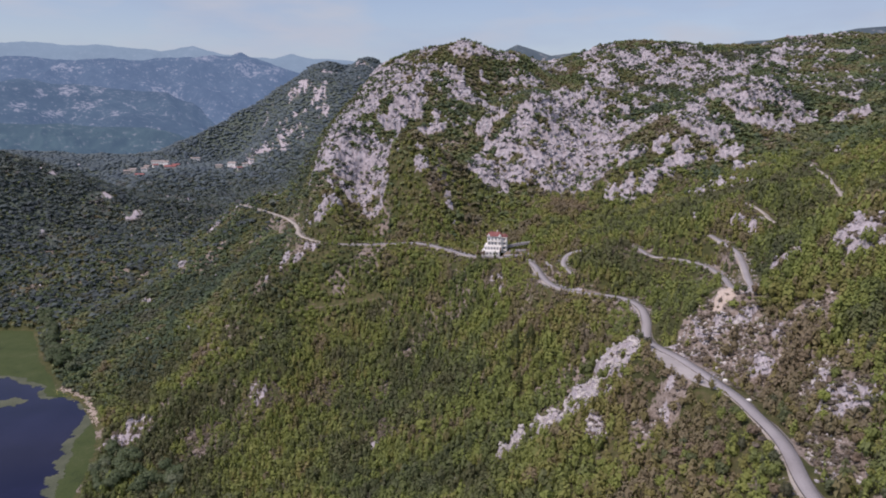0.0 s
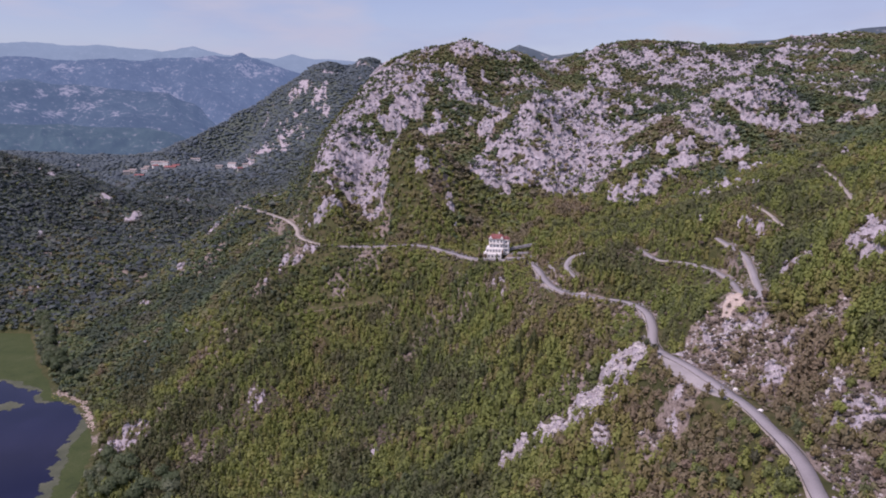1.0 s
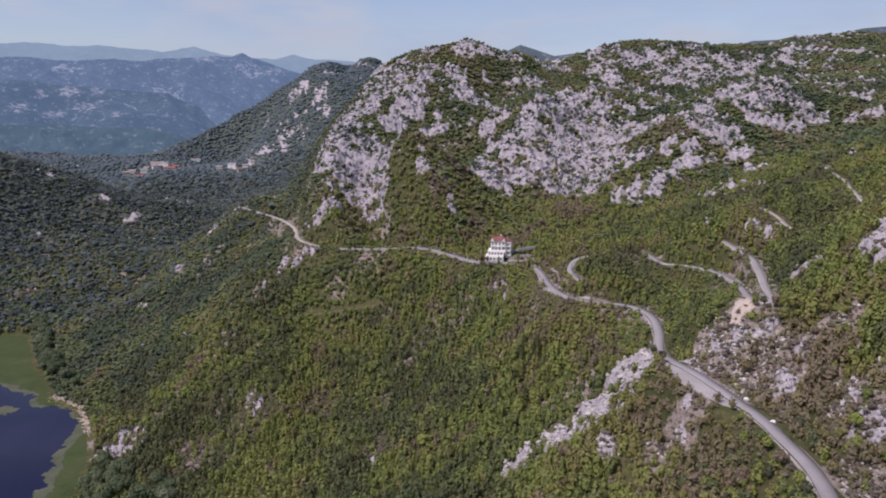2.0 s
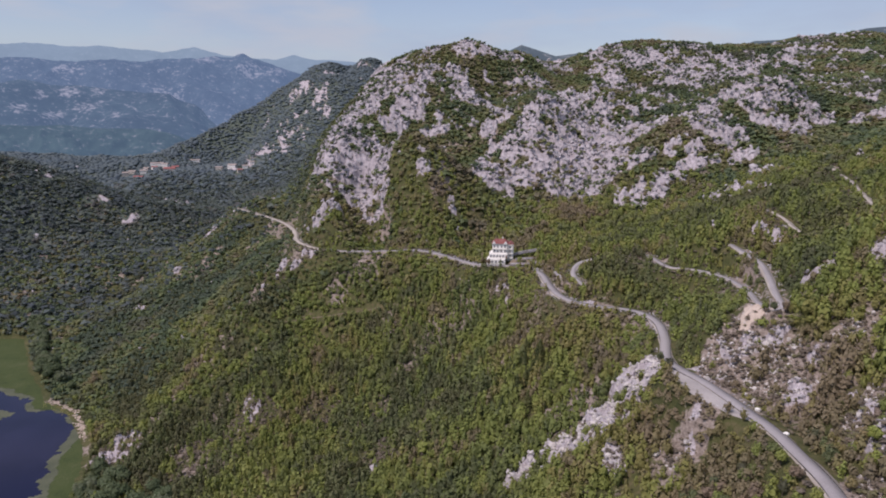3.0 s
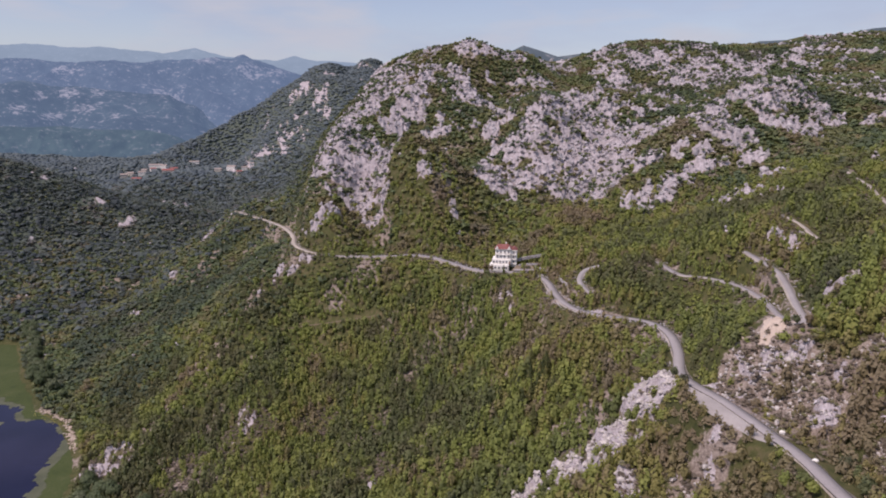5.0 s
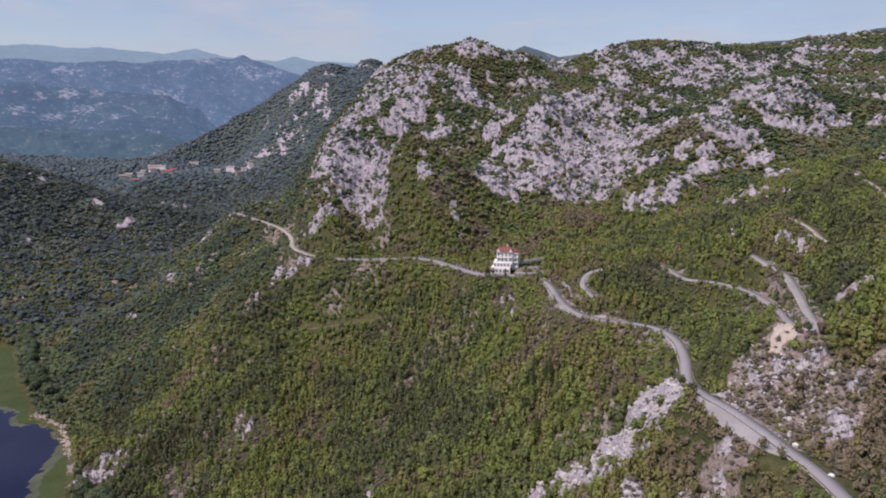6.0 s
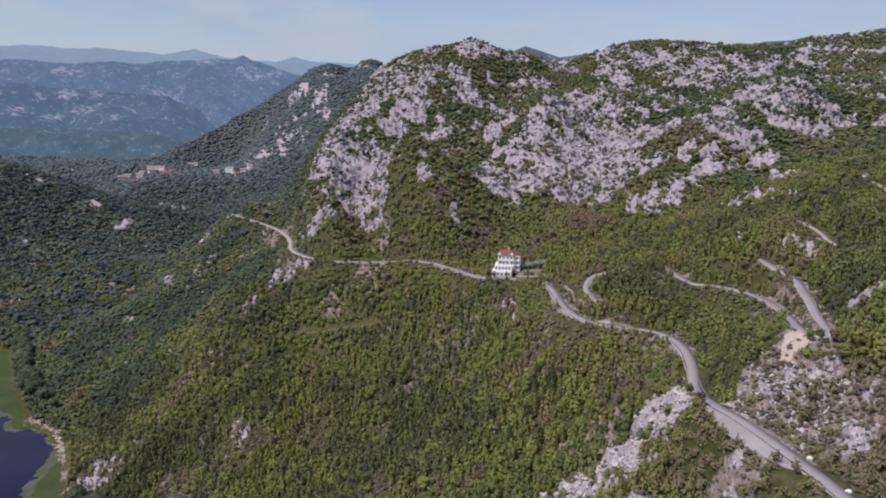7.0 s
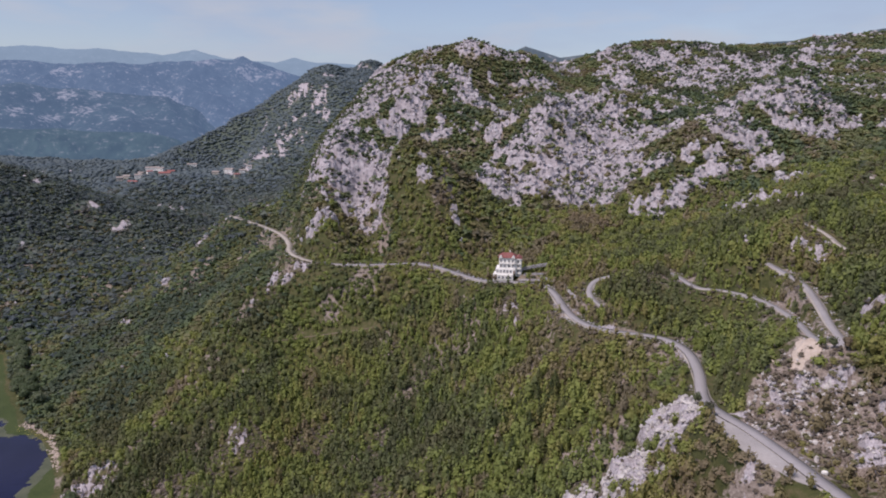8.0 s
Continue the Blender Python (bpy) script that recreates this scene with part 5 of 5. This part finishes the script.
# rubble along the road edges
def rubble(line, off, n, size, label):
    k = RNG.integers(1, len(line) - 2, n)
    t = line[k + 1, :2] - line[k - 1, :2]
    t /= np.linalg.norm(t, axis=1)[:, None]
    w = np.where(RNG.uniform(0, 1, n) < 0.5, -1, 1) * (off + RNG.uniform(0, 1, n) ** 2 * 3.0)
    x, y = line[k, 0] + t[:, 1] * w, line[k, 1] - t[:, 0] * w
    keep = (fractal(x, y, 18, 2, 88) > 0.47) & ~in_bay(x, y, 11) & ~((np.abs(x - 36) < 12) & (np.abs(y - 497) < 10))
    x, y = x[keep], y[keep]
    z, _ = height(x, y)
    s = size * RNG.uniform(0.4, 1, len(x)) ** 1.6
    spread("rubble", [stone(RNG, ICO0) for _ in range(8)], x, y, z + 0.1 * s, s, s * RNG.uniform(0.6, 1.2, len(x)), RNG, M_BOULDER, label, "rubble", tilt=0.3)


rubble(MAIN_ROAD, 3.1, 1300, 0.9, "pale stone rubble along the main road's edges")
rubble(VALLEY_ROAD, 2.7, 350, 1.0, "pale stone rubble along the valley road")
rubble(UPPER_ROAD, 2.6, 420, 0.8, "pale stone rubble along the side road")


# shingle beach at the lake
_k = RNG.uniform(0, 1, 420)
_x = np.interp(_k, [0, 0.4, 1], [-322, -290, -258]) + RNG.normal(2.0, 2.2, 420)
_y = np.interp(_k, [0, 0.4, 1], [551, 529, 482]) + RNG.normal(0, 1.5, 420)
_m = np.abs(inland(_x, _y)) < 5
_x, _y = _x[_m], _y[_m]
_z, _ = height(_x, _y)
_s = RNG.uniform(0.3, 1.0, len(_x)) * 1.3
spread("beach_stones", [stone(RNG, ICO0) for _ in range(6)], _x, _y, np.maximum(_z, 0) + 0.1, _s, _s * 0.7, RNG, M_PALE, "pinkish pale stones on the lake beach", "stones", tilt=0.2)


# dark joints at the asphalt's edges, and the gravel lay-by beside the road
for _w in (-2.24, 2.03):
    tagged(ribbon("road_edge", MAIN_ROAD, _w, _w + 0.22, 0.15, M_TAR, wobble=0.25, seed=3), "dark tar strip along the asphalt's edge", "road edge", kind="structure")
_bay = MAIN_ROAD[(MAIN_ROAD[:, 1] > 226) & (MAIN_ROAD[:, 1] < 282)]
_s = np.linspace(0, 1, len(_bay))
_t = np.gradient(_bay[:, :2], axis=0)
_t /= np.linalg.norm(_t, axis=1)[:, None]
_o = 2.5 + 7.5 * np.sin(math.pi * _s) ** 0.7 + 0.8 * (vnoise(_s * 60, _s * 0, 6, 4) - 0.5)
_a = np.stack([_bay[:, 0] - _t[:, 1] * 2.5, _bay[:, 1] + _t[:, 0] * 2.5, _bay[:, 2] + 0.07], 1)
_b = np.stack([_bay[:, 0] - _t[:, 1] * _o, _bay[:, 1] + _t[:, 0] * _o, _bay[:, 2] + 0.05], 1)
_c = _b - np.array([0, 0, 1.6])
_v = np.stack([_a, _b, _c], 1).reshape(-1, 3)
_i, _j = np.meshgrid(np.arange(len(_bay) - 1), np.arange(2), indexing="ij")
_q = np.stack([_i * 3 + _j, _i * 3 + _j + 1, (_i + 1) * 3 + _j + 1, (_i + 1) * 3 + _j], -1).reshape(-1, 4)
M_LAYBY = two_scale("grey_gravel", [(0.3, (0.24, 0.225, 0.225)), (0.5, (0.32, 0.3, 0.3)), (0.72, (0.41, 0.385, 0.38))], 0.1, 1.8, bump=0.4, depth=0.1)
layby = link_mesh("layby", _v, _q, [M_LAYBY])
tagged(layby, "pale gravel lay-by beside the asphalt road", "lay-by", kind="structure")

# ---- spoil heap of cut stone under the hairpin ----
_x, _y = np.meshgrid(np.linspace(-11.5, 11.5, 33), np.linspace(-8, 8, 33), indexing="ij")
_r = np.maximum(np.abs(_x) / (0.7 + 0.9 * np.clip(6.5 - _y, 0, 9)), np.abs(_y - 0.5) / 6.5) + 0.8 * (fractal(_x, _y, 3.2, 3, 91) - 0.5)
_gz, _ = height(_x + 119.5, _y + 283.5)
_z = _gz - 0.5 + 1.5 * np.clip(1 - _r, 0, 1) ** 0.4 + 2.2 * (fractal(_x, _y, 1.8, 3, 93, 0.7) - 0.5) * np.clip(3 - 3 * _r, 0, 1)
_i, _j = np.meshgrid(np.arange(32), np.arange(32), indexing="ij")
_q = np.stack([_i * 33 + _j, (_i + 1) * 33 + _j, (_i + 1) * 33 + _j + 1, _i * 33 + _j + 1], -1).reshape(-1, 4)
heap = link_mesh("spoil_heap", np.stack([_x + 119.5, _y + 283.5, _z], -1).reshape(-1, 3), _q, [M_PALE])
tagged(heap, "pale sandy heap of cut limestone below the hairpin", "spoil heap", kind="stuff")


# ---- white stone blocks on the road's edge ----
for _k, (_x, _y) in enumerate(((101.2, 234.8), (101.7, 216.5))):
    _v, _f = stone(np.random.default_rng(77 + _k), ICO1)
    _z = float(height(np.array([_x]), np.array([_y]))[0][0]) + 0.45
    block = link_mesh("marker_stone", _v * (0.95, 0.75, 0.95) + (_x, _y, _z), _f, [M_WHITE])
    tagged(block, "whitewashed marker stone on the gravel road edge", "marker stone", "marker stones by the road")

# ---- single trees ----
def tree_leaves(name, stops):
    """Foliage whose tone is drawn tree by tree."""
    m, n, l, b = mat(name, 0.6)
    info = n.new("ShaderNodeObjectInfo")
    c = ramp(n, l, info.outputs["Random"], stops)
    fine = ramp(n, l, noise_tex(n, l, 1.3, 3, 0.7), [(0.3, (0.6, 0.6, 0.58)), (0.7, (1.35, 1.35, 1.3))])
    c = mixed(n, l, 1.0, c, fine, "MULTIPLY")
    l.new(c, b.inputs["Base Color"])
    tr = n.new("ShaderNodeBsdfTranslucent")
    l.new(mixed(n, l, 1.0, c, (1.25, 1.3, 0.7), "MULTIPLY"), tr.inputs["Color"])
    mx = n.new("ShaderNodeMixShader")
    mx.inputs["Fac"].default_value = 0.28
    l.new(b.outputs["BSDF"], mx.inputs[1])
    l.new(tr.outputs["BSDF"], mx.inputs[2])
    l.new(mx.outputs["Shader"], n["Material Output"].inputs["Surface"])
    return m


M_TREE = tree_leaves("single_oak_leaves", GREENS)
M_WTREE = tree_leaves("single_willow_leaves", [(0.0, (0.085, 0.115, 0.06)), (0.6, (0.12, 0.155, 0.085)), (1.0, (0.165, 0.19, 0.125))])
M_PTREE = tree_leaves("single_pine_needles", [(0.0, (0.05, 0.068, 0.026)), (1.0, (0.11, 0.12, 0.045))])


def limb(bm, a, b, r0, r1, sides=6):
    a, b = Vector(a), Vector(b)
    m = (b - a).to_track_quat("Z", "Y").to_matrix()
    rings = []
    for p, r in ((a, r0), (b, r1)):
        rings.append([bm.verts.new(p + m @ Vector((r * math.cos(2 * math.pi * k / sides), r * math.sin(2 * math.pi * k / sides), 0))) for k in range(sides)])
    for k in range(sides):
        q = (k + 1) % sides
        bm.faces.new((rings[0][k], rings[0][q], rings[1][q], rings[1][k]))
    bm.faces.new(rings[1])


def single_tree(name, shape, tall, wide, n, material, label, category, group, seed):
    rng = np.random.default_rng(seed)
    ob = empty(name, pose(0, 0, -500), label, category, group)
    bm = bmesh.new()
    limb(bm, (0, 0, -0.6), (0.05 * tall, 0.02, 0.45 * tall), 0.045 * tall, 0.028 * tall, 8)
    limb(bm, (0.05 * tall, 0.02, 0.45 * tall), (0.02, 0.04 * tall, 0.85 * tall), 0.028 * tall, 0.008 * tall, 6)
    for k in range(6):
        a, h = k * 1.1 + seed, rng.uniform(0.25, 0.6)
        limb(bm, (0.04 * tall, 0.02, h * tall), (0.33 * wide * math.cos(a), 0.33 * wide * math.sin(a), (h + 0.18) * tall), 0.016 * tall, 0.005 * tall, 5)
    part("trunk", bm, M_BARK, ob, "grey-brown tapered trunk with limbs")
    lumps_v, lumps_f, at = [], [], 0
    if shape == "round":  # several clumps make the uneven outline
        for k in range(6):
            v, f = crown(rng, n // 6, "round", ICO0)
            a, r = rng.uniform(0, 6.28), (0.0 if k == 0 else rng.uniform(0.18, 0.3))
            s = 0.72 if k == 0 else rng.uniform(0.4, 0.58)
            v = v * (s * wide, s * wide, s * tall * 0.95) + (r * wide * math.cos(a), r * wide * math.sin(a), (0.2 + rng.uniform(0, 0.28)) * tall)
            lumps_v.append(v)
            lumps_f.append(f + at)
            at += len(v)
    else:  # tiers of boughs
        for k in range(7):
            v, f = crown(rng, n // 7, "cone", ICO0)
            h = 0.12 + 0.8 * k / 7
            s = (1 - 0.85 * k / 7)
            v = v * (s * wide, s * wide, 0.3 * tall) + (0, 0, h * tall - 0.05 * tall)
            lumps_v.append(v)
            lumps_f.append(f + at)
            at += len(v)
    c = link_mesh("crown", np.vstack(lumps_v), np.vstack(lumps_f), [material], parent=ob)
    c.rotation_euler = (0, 0, rng.uniform(0, 6))
    return ob


def plant(models, x, y, rng, low=0.7, high=1.3):
    z, _ = height(x, y)
    used = set()
    for xk, yk, zk in zip(x, y, z):
        k = int(rng.integers(0, len(models)))
        s = rng.uniform(low, high)
        m = Matrix.LocRotScale((xk, yk, zk), Euler((rng.uniform(-0.05, 0.05), rng.uniform(-0.05, 0.05), rng.uniform(0, 6.28))), (s * rng.uniform(0.9, 1.1), s * rng.uniform(0.9, 1.1), s))
        if k in used:
            t = copy_thing(models[k], Matrix())
            t.matrix_basis = m
        else:
            models[k].matrix_basis = m
            used.add(k)
    for k, ob in enumerate(models):
        if k not in used:
            for o in (*ob.children_recursive, ob):
                bpy.data.objects.remove(o)


_oaks = [single_tree("oak_tree", "round", 4.4, 4.2, 380, M_TREE, "low bushy green oak tree on the rocky bank", "tree", "bushy oaks by the road", 100 + k) for k in range(5)]
_x, _y = fan(140, 262, 3.9, RNG, 38)
_z, _bare = height(_x, _y)
_m = (_x > 36) & (_y < 212) & clear_of(_x, _y) & ((_bare < 0.5) | (RNG.uniform(0, 1, len(_x)) < 0.25)) & (fractal(_x, _y, 22, 2, 64) > 0.3) & (RNG.uniform(0, 1, len(_x)) > 0.75 * dry_bank(_x, _y))
_m = np.where(_m)[0]
_m = RNG.permutation(_m)
_x, _y = np.r_[[86.3, 85.6, 86.8, 121, 124, 127.5, 131, 134, 136.5, 49, 53, 57, 60, 52, 58, 29], _x[_m][:285]], np.r_[[277, 284, 290.5, 278.5, 276, 275, 276.5, 280, 284, 486, 484, 485, 492, 495, 497, 486], _y[_m][:285]]
plant(_oaks, _x, _y, RNG, 0.6, 1.2)

_willows = [single_tree("willow_tree", "round", 8.5, 9.0, 700, M_WTREE, "grey-green rounded willow on the lake shore", "tree", "willows on the shore", 200 + k) for k in range(3)]
_k = RNG.uniform(0, 1, 70)
_wx = np.interp(_k, [0, 0.25, 0.5, 0.72, 0.8, 1.0], [-436, -400, -368, -335, -236, -208])
_wy = np.interp(_k, [0, 0.25, 0.5, 0.72, 0.8, 1.0], [716, 665, 612, 578, 425, 372])
_wx, _wy = _wx + RNG.uniform(0, 14, 70), _wy + RNG.uniform(-3, 8, 70)
_wx = np.r_[_wx, RNG.uniform(-228, -150, 34)]
_wy = np.r_[_wy, np.interp(_wx[70:], [-228, -190, -150], [424, 392, 366]) + RNG.uniform(-14, 14, 34)]
_m = (inland(_wx, _wy) > 0.8) & (np.hypot(_wx + 182, _wy - 398) > 7) & (np.hypot(_wx + 223, _wy - 456) > 18)
plant(_willows, _wx[_m], _wy[_m], RNG, 0.8, 1.45)

_pines = [single_tree("pine_tree", "cone", 9.0, 6.5, 420, M_PTREE, "layered dark green pine on the wooded slope", "tree", "pines on the slope", 300 + k) for k in range(3)]
_px, _py = RNG.normal(37, 15, 26), RNG.normal(345, 11, 26)
_m = clear_of(_px, _py)
plant(_pines, _px[_m], _py[_m], RNG, 0.7, 1.15)

# ---- single boulders along the crag ----
M_CRAG = two_scale("white_crag_limestone", [(0.3, (0.17, 0.155, 0.15)), (0.45, (0.46, 0.43, 0.42)), (0.66, (0.66, 0.62, 0.605))], 0.25, 1.3, rough=0.95, bump=0.9, depth=0.35,
                   stains=(0.5, (0.24, 0.22, 0.2), 0.5))
_models = []
for _k in range(8):
    _v, _f = stone(np.random.default_rng(400 + _k), ICO1)
    _o = link_mesh("boulder", _v * (1.0, 1.0, 0.9), _f, [M_CRAG])
    _models.append(tagged(_o, "pale grey angular limestone boulder on the crag", "boulder", "boulders of the crag"))
_bx, _by = [], []
for _cx, _cy, _rx, _ry, _s in CRAG_ROCK + LEDGE_ROCK:
    _n = int(10 + _rx * _ry / 3)
    _bx.append(RNG.normal(_cx, _rx * 0.6, _n))
    _by.append(RNG.normal(_cy, _ry * 0.6, _n))
_bx, _by = np.concatenate(_bx), np.concatenate(_by)
_d, _ = road_near(_bx, _by)
_z, _bare = height(_bx, _by)
_way = np.interp(_by, [221, 233, 248, 265, 279, 297], [98.7, 97.4, 95.8, 93.2, 90.4, 91.3])
_m = np.where((_d > 2.5) & (_bare > 0.45) & (_bx < _way) & ~in_bay(_bx, _by, 10))[0][:280]
for _k, _n in enumerate(_m):
    _s = RNG.uniform(0.4, 1.0) ** 2.5 * 1.3 + 0.3
    _mat = Matrix.LocRotScale((_bx[_n], _by[_n], _z[_n] + 0.15 * _s), Euler(RNG.uniform(-0.6, 0.6, 3)), (_s * RNG.uniform(0.7, 1.3), _s * RNG.uniform(0.7, 1.3), _s * RNG.uniform(0.6, 1.1)))
    if _k < len(_models):
        _models[_k].matrix_basis = _mat
    else:
        _o = copy_thing(_models[_k % len(_models)], Matrix())
        _o.matrix_basis = _mat

# ---- low dry scrub on the stony banks ----
_x, _y = fan(150, 345, 1.6, RNG, 38)
_z, _bare = height(_x, _y)
_d, _ = road_near(_x, _y)
_m = (_x > 42) & (_d > 1.6) & (RNG.uniform(0, 1, len(_x)) < np.where(_bare > 0.5, 0.4 * (_x > 92) + 0.06, 0.12) + 0.8 * dry_bank(_x, _y)) & ~((np.abs(_x - 119) < 5) & (np.abs(_y - 288) < 6)) & ~in_bay(_x, _y, 9)
_x, _y, _z = _x[_m], _y[_m], _z[_m]
_s = RNG.uniform(0.35, 1.0, len(_x)) ** 1.3
spread("low_scrub", [crown(RNG, 18, "round", OCTA) for _ in range(8)], _x, _y, _z - 0.1, 3.0 * _s, 2.0 * _s, RNG, M_LOWSCRUB,
       "low grey-brown dry scrub on the stony banks", "scrub", tint=np.clip(RNG.normal(0.62, 0.38, len(_x)), 0, 1))

_x, _y = fan(340, 700, 2.3, RNG, 38)
_d, _ = road_near(_x, _y)
_m = (((stony(_x, _y) > 0.3) & (_x < 60) & (RNG.uniform(0, 1, len(_x)) < 0.95)) | ((_d < 8) & (RNG.uniform(0, 1, len(_x)) < 0.5))) & clear_of(_x, _y)
_x, _y = _x[_m], _y[_m]
_z, _ = height(_x, _y)
_s = RNG.uniform(0.4, 1.0, len(_x)) ** 1.2
spread("low_scrub", [crown(RNG, 14, "round", OCTA) for _ in range(8)], _x, _y, _z - 0.1, 3.0 * _s, 2.0 * _s, RNG, M_LOWSCRUB,
       "low grey-brown dry scrub in stony clearings", "scrub", tint=np.clip(RNG.normal(0.45, 0.25, len(_x)), 0, 1))

_x, _y = fan(170, 330, 1.35, RNG, 40)
_d, _ = road_near(_x, _y)
_m = (_x > 40) & (_d > 0.8) & (RNG.uniform(0, 1, len(_x)) < 0.95 * dry_bank(_x, _y) * np.clip(4 * (fractal(_x, _y, 8, 2, 97) - 0.33), 0.08, 1))
_x, _y = _x[_m], _y[_m]
_z, _ = height(_x, _y)
_s = RNG.uniform(0.3, 1.0, len(_x)) ** 1.8 * 1.25
spread("bank_stones", [stone(RNG, ICO0) for _ in range(10)], _x, _y, _z + 0.12 * _s, _s, _s * RNG.uniform(0.6, 1.2, len(_x)), RNG, M_CRAG,
       "pale cream limestone stones strewn over the dry banks", "stones", tilt=0.3)

_x, _y = fan(190, 345, 1.25, RNG, 30)
_z, _bare = height(_x, _y)
_d, _ = road_near(_x, _y)
_in = np.zeros(len(_x))
for _cx, _cy, _rx, _ry, _s in CRAG_ROCK:
    _in = np.maximum(_in, 1.5 - ((_x - _cx) / _rx) ** 2 - ((_y - _cy) / _ry) ** 2)
_m = (_in + 3.2 * (fractal(_x, _y, 7, 3, 99, 0.6) - 0.5) > 0.3) & (_bare > 0.5) & (_d > 1.5) & ~in_bay(_x, _y, 10) & (RNG.uniform(0, 1, len(_x)) < 0.5)
_x, _y, _z = _x[_m], _y[_m], _z[_m]
_s = RNG.uniform(0.25, 1.0, len(_x)) ** 2.2 * 1.15 + 0.28
spread("crag_blocks", [stone(RNG, ICO0) for _ in range(12)], _x, _y, _z + 0.05 * _s, _s, _s * RNG.uniform(0.7, 1.5, len(_x)), RNG, M_CRAG,
       "white broken limestone blocks covering the crag", "rocks", tilt=0.4)

# ---- a roofless ruin of pale stone by the shore ----
ruin = empty("ruin", pose(-182, 398, float(height(np.array([-182.0]), np.array([398.0]))[0][0]) - 0.4, 0, 0, 24), "roofless ruin of pale stone walls by the shore", "ruin")
for _x0, _x1, _y0, _y1, _h in ((-4.5, -3.9, -3, 3, 2.6), (3.9, 4.5, -3, 3, 1.9), (-3.9, 3.9, 2.4, 3, 2.9), (-3.9, -1.0, -3, -2.4, 1.7), (1.2, 3.9, -3, -2.4, 1.3)):
    _bm = bmesh.new()
    _along_x = (_x1 - _x0) > (_y1 - _y0)
    for _k in range(6):  # lengths of wall broken off at uneven heights
        _a, _b = _k / 6, (_k + 1) / 6 - 0.004
        _top = _h * (0.65 + 0.5 * float(RNG.uniform()))
        if _along_x:
            box(_bm, _x0 + (_x1 - _x0) * _a, _x0 + (_x1 - _x0) * _b, _y0, _y1, 0, _top, bevel=0.06)
        else:
            box(_bm, _x0, _x1, _y0 + (_y1 - _y0) * _a, _y0 + (_y1 - _y0) * _b, 0, _top, bevel=0.06)
    part("wall", _bm, M_STONEWALL, ruin)

# ---- yellow water lilies by the beach ----
_lx = np.interp(RNG.uniform(0, 1, 60), [0, 1], [-325, -286]) + RNG.normal(0, 2, 60)
_ly = np.interp(_lx, [-325, -286], [545, 522]) + RNG.normal(0, 2.5, 60)
M_LILY, _n, _l, _b = mat("yellow_lily", 0.6)
_l.new(ramp(_n, _l, noise_tex(_n, _l, 2.0, 3), [(0.4, (0.5, 0.42, 0.06)), (0.65, (0.62, 0.56, 0.2))]), _b.inputs["Base Color"])
_s = RNG.uniform(0.4, 0.9, 60)
spread("water_lilies", [crown(RNG, 12, "round", OCTA) for _ in range(4)], _lx, _ly, _lx * 0 + 0.15, _s, 0.45 * _s, RNG, M_LILY, "yellow flowering water plants near the beach", "water lilies")
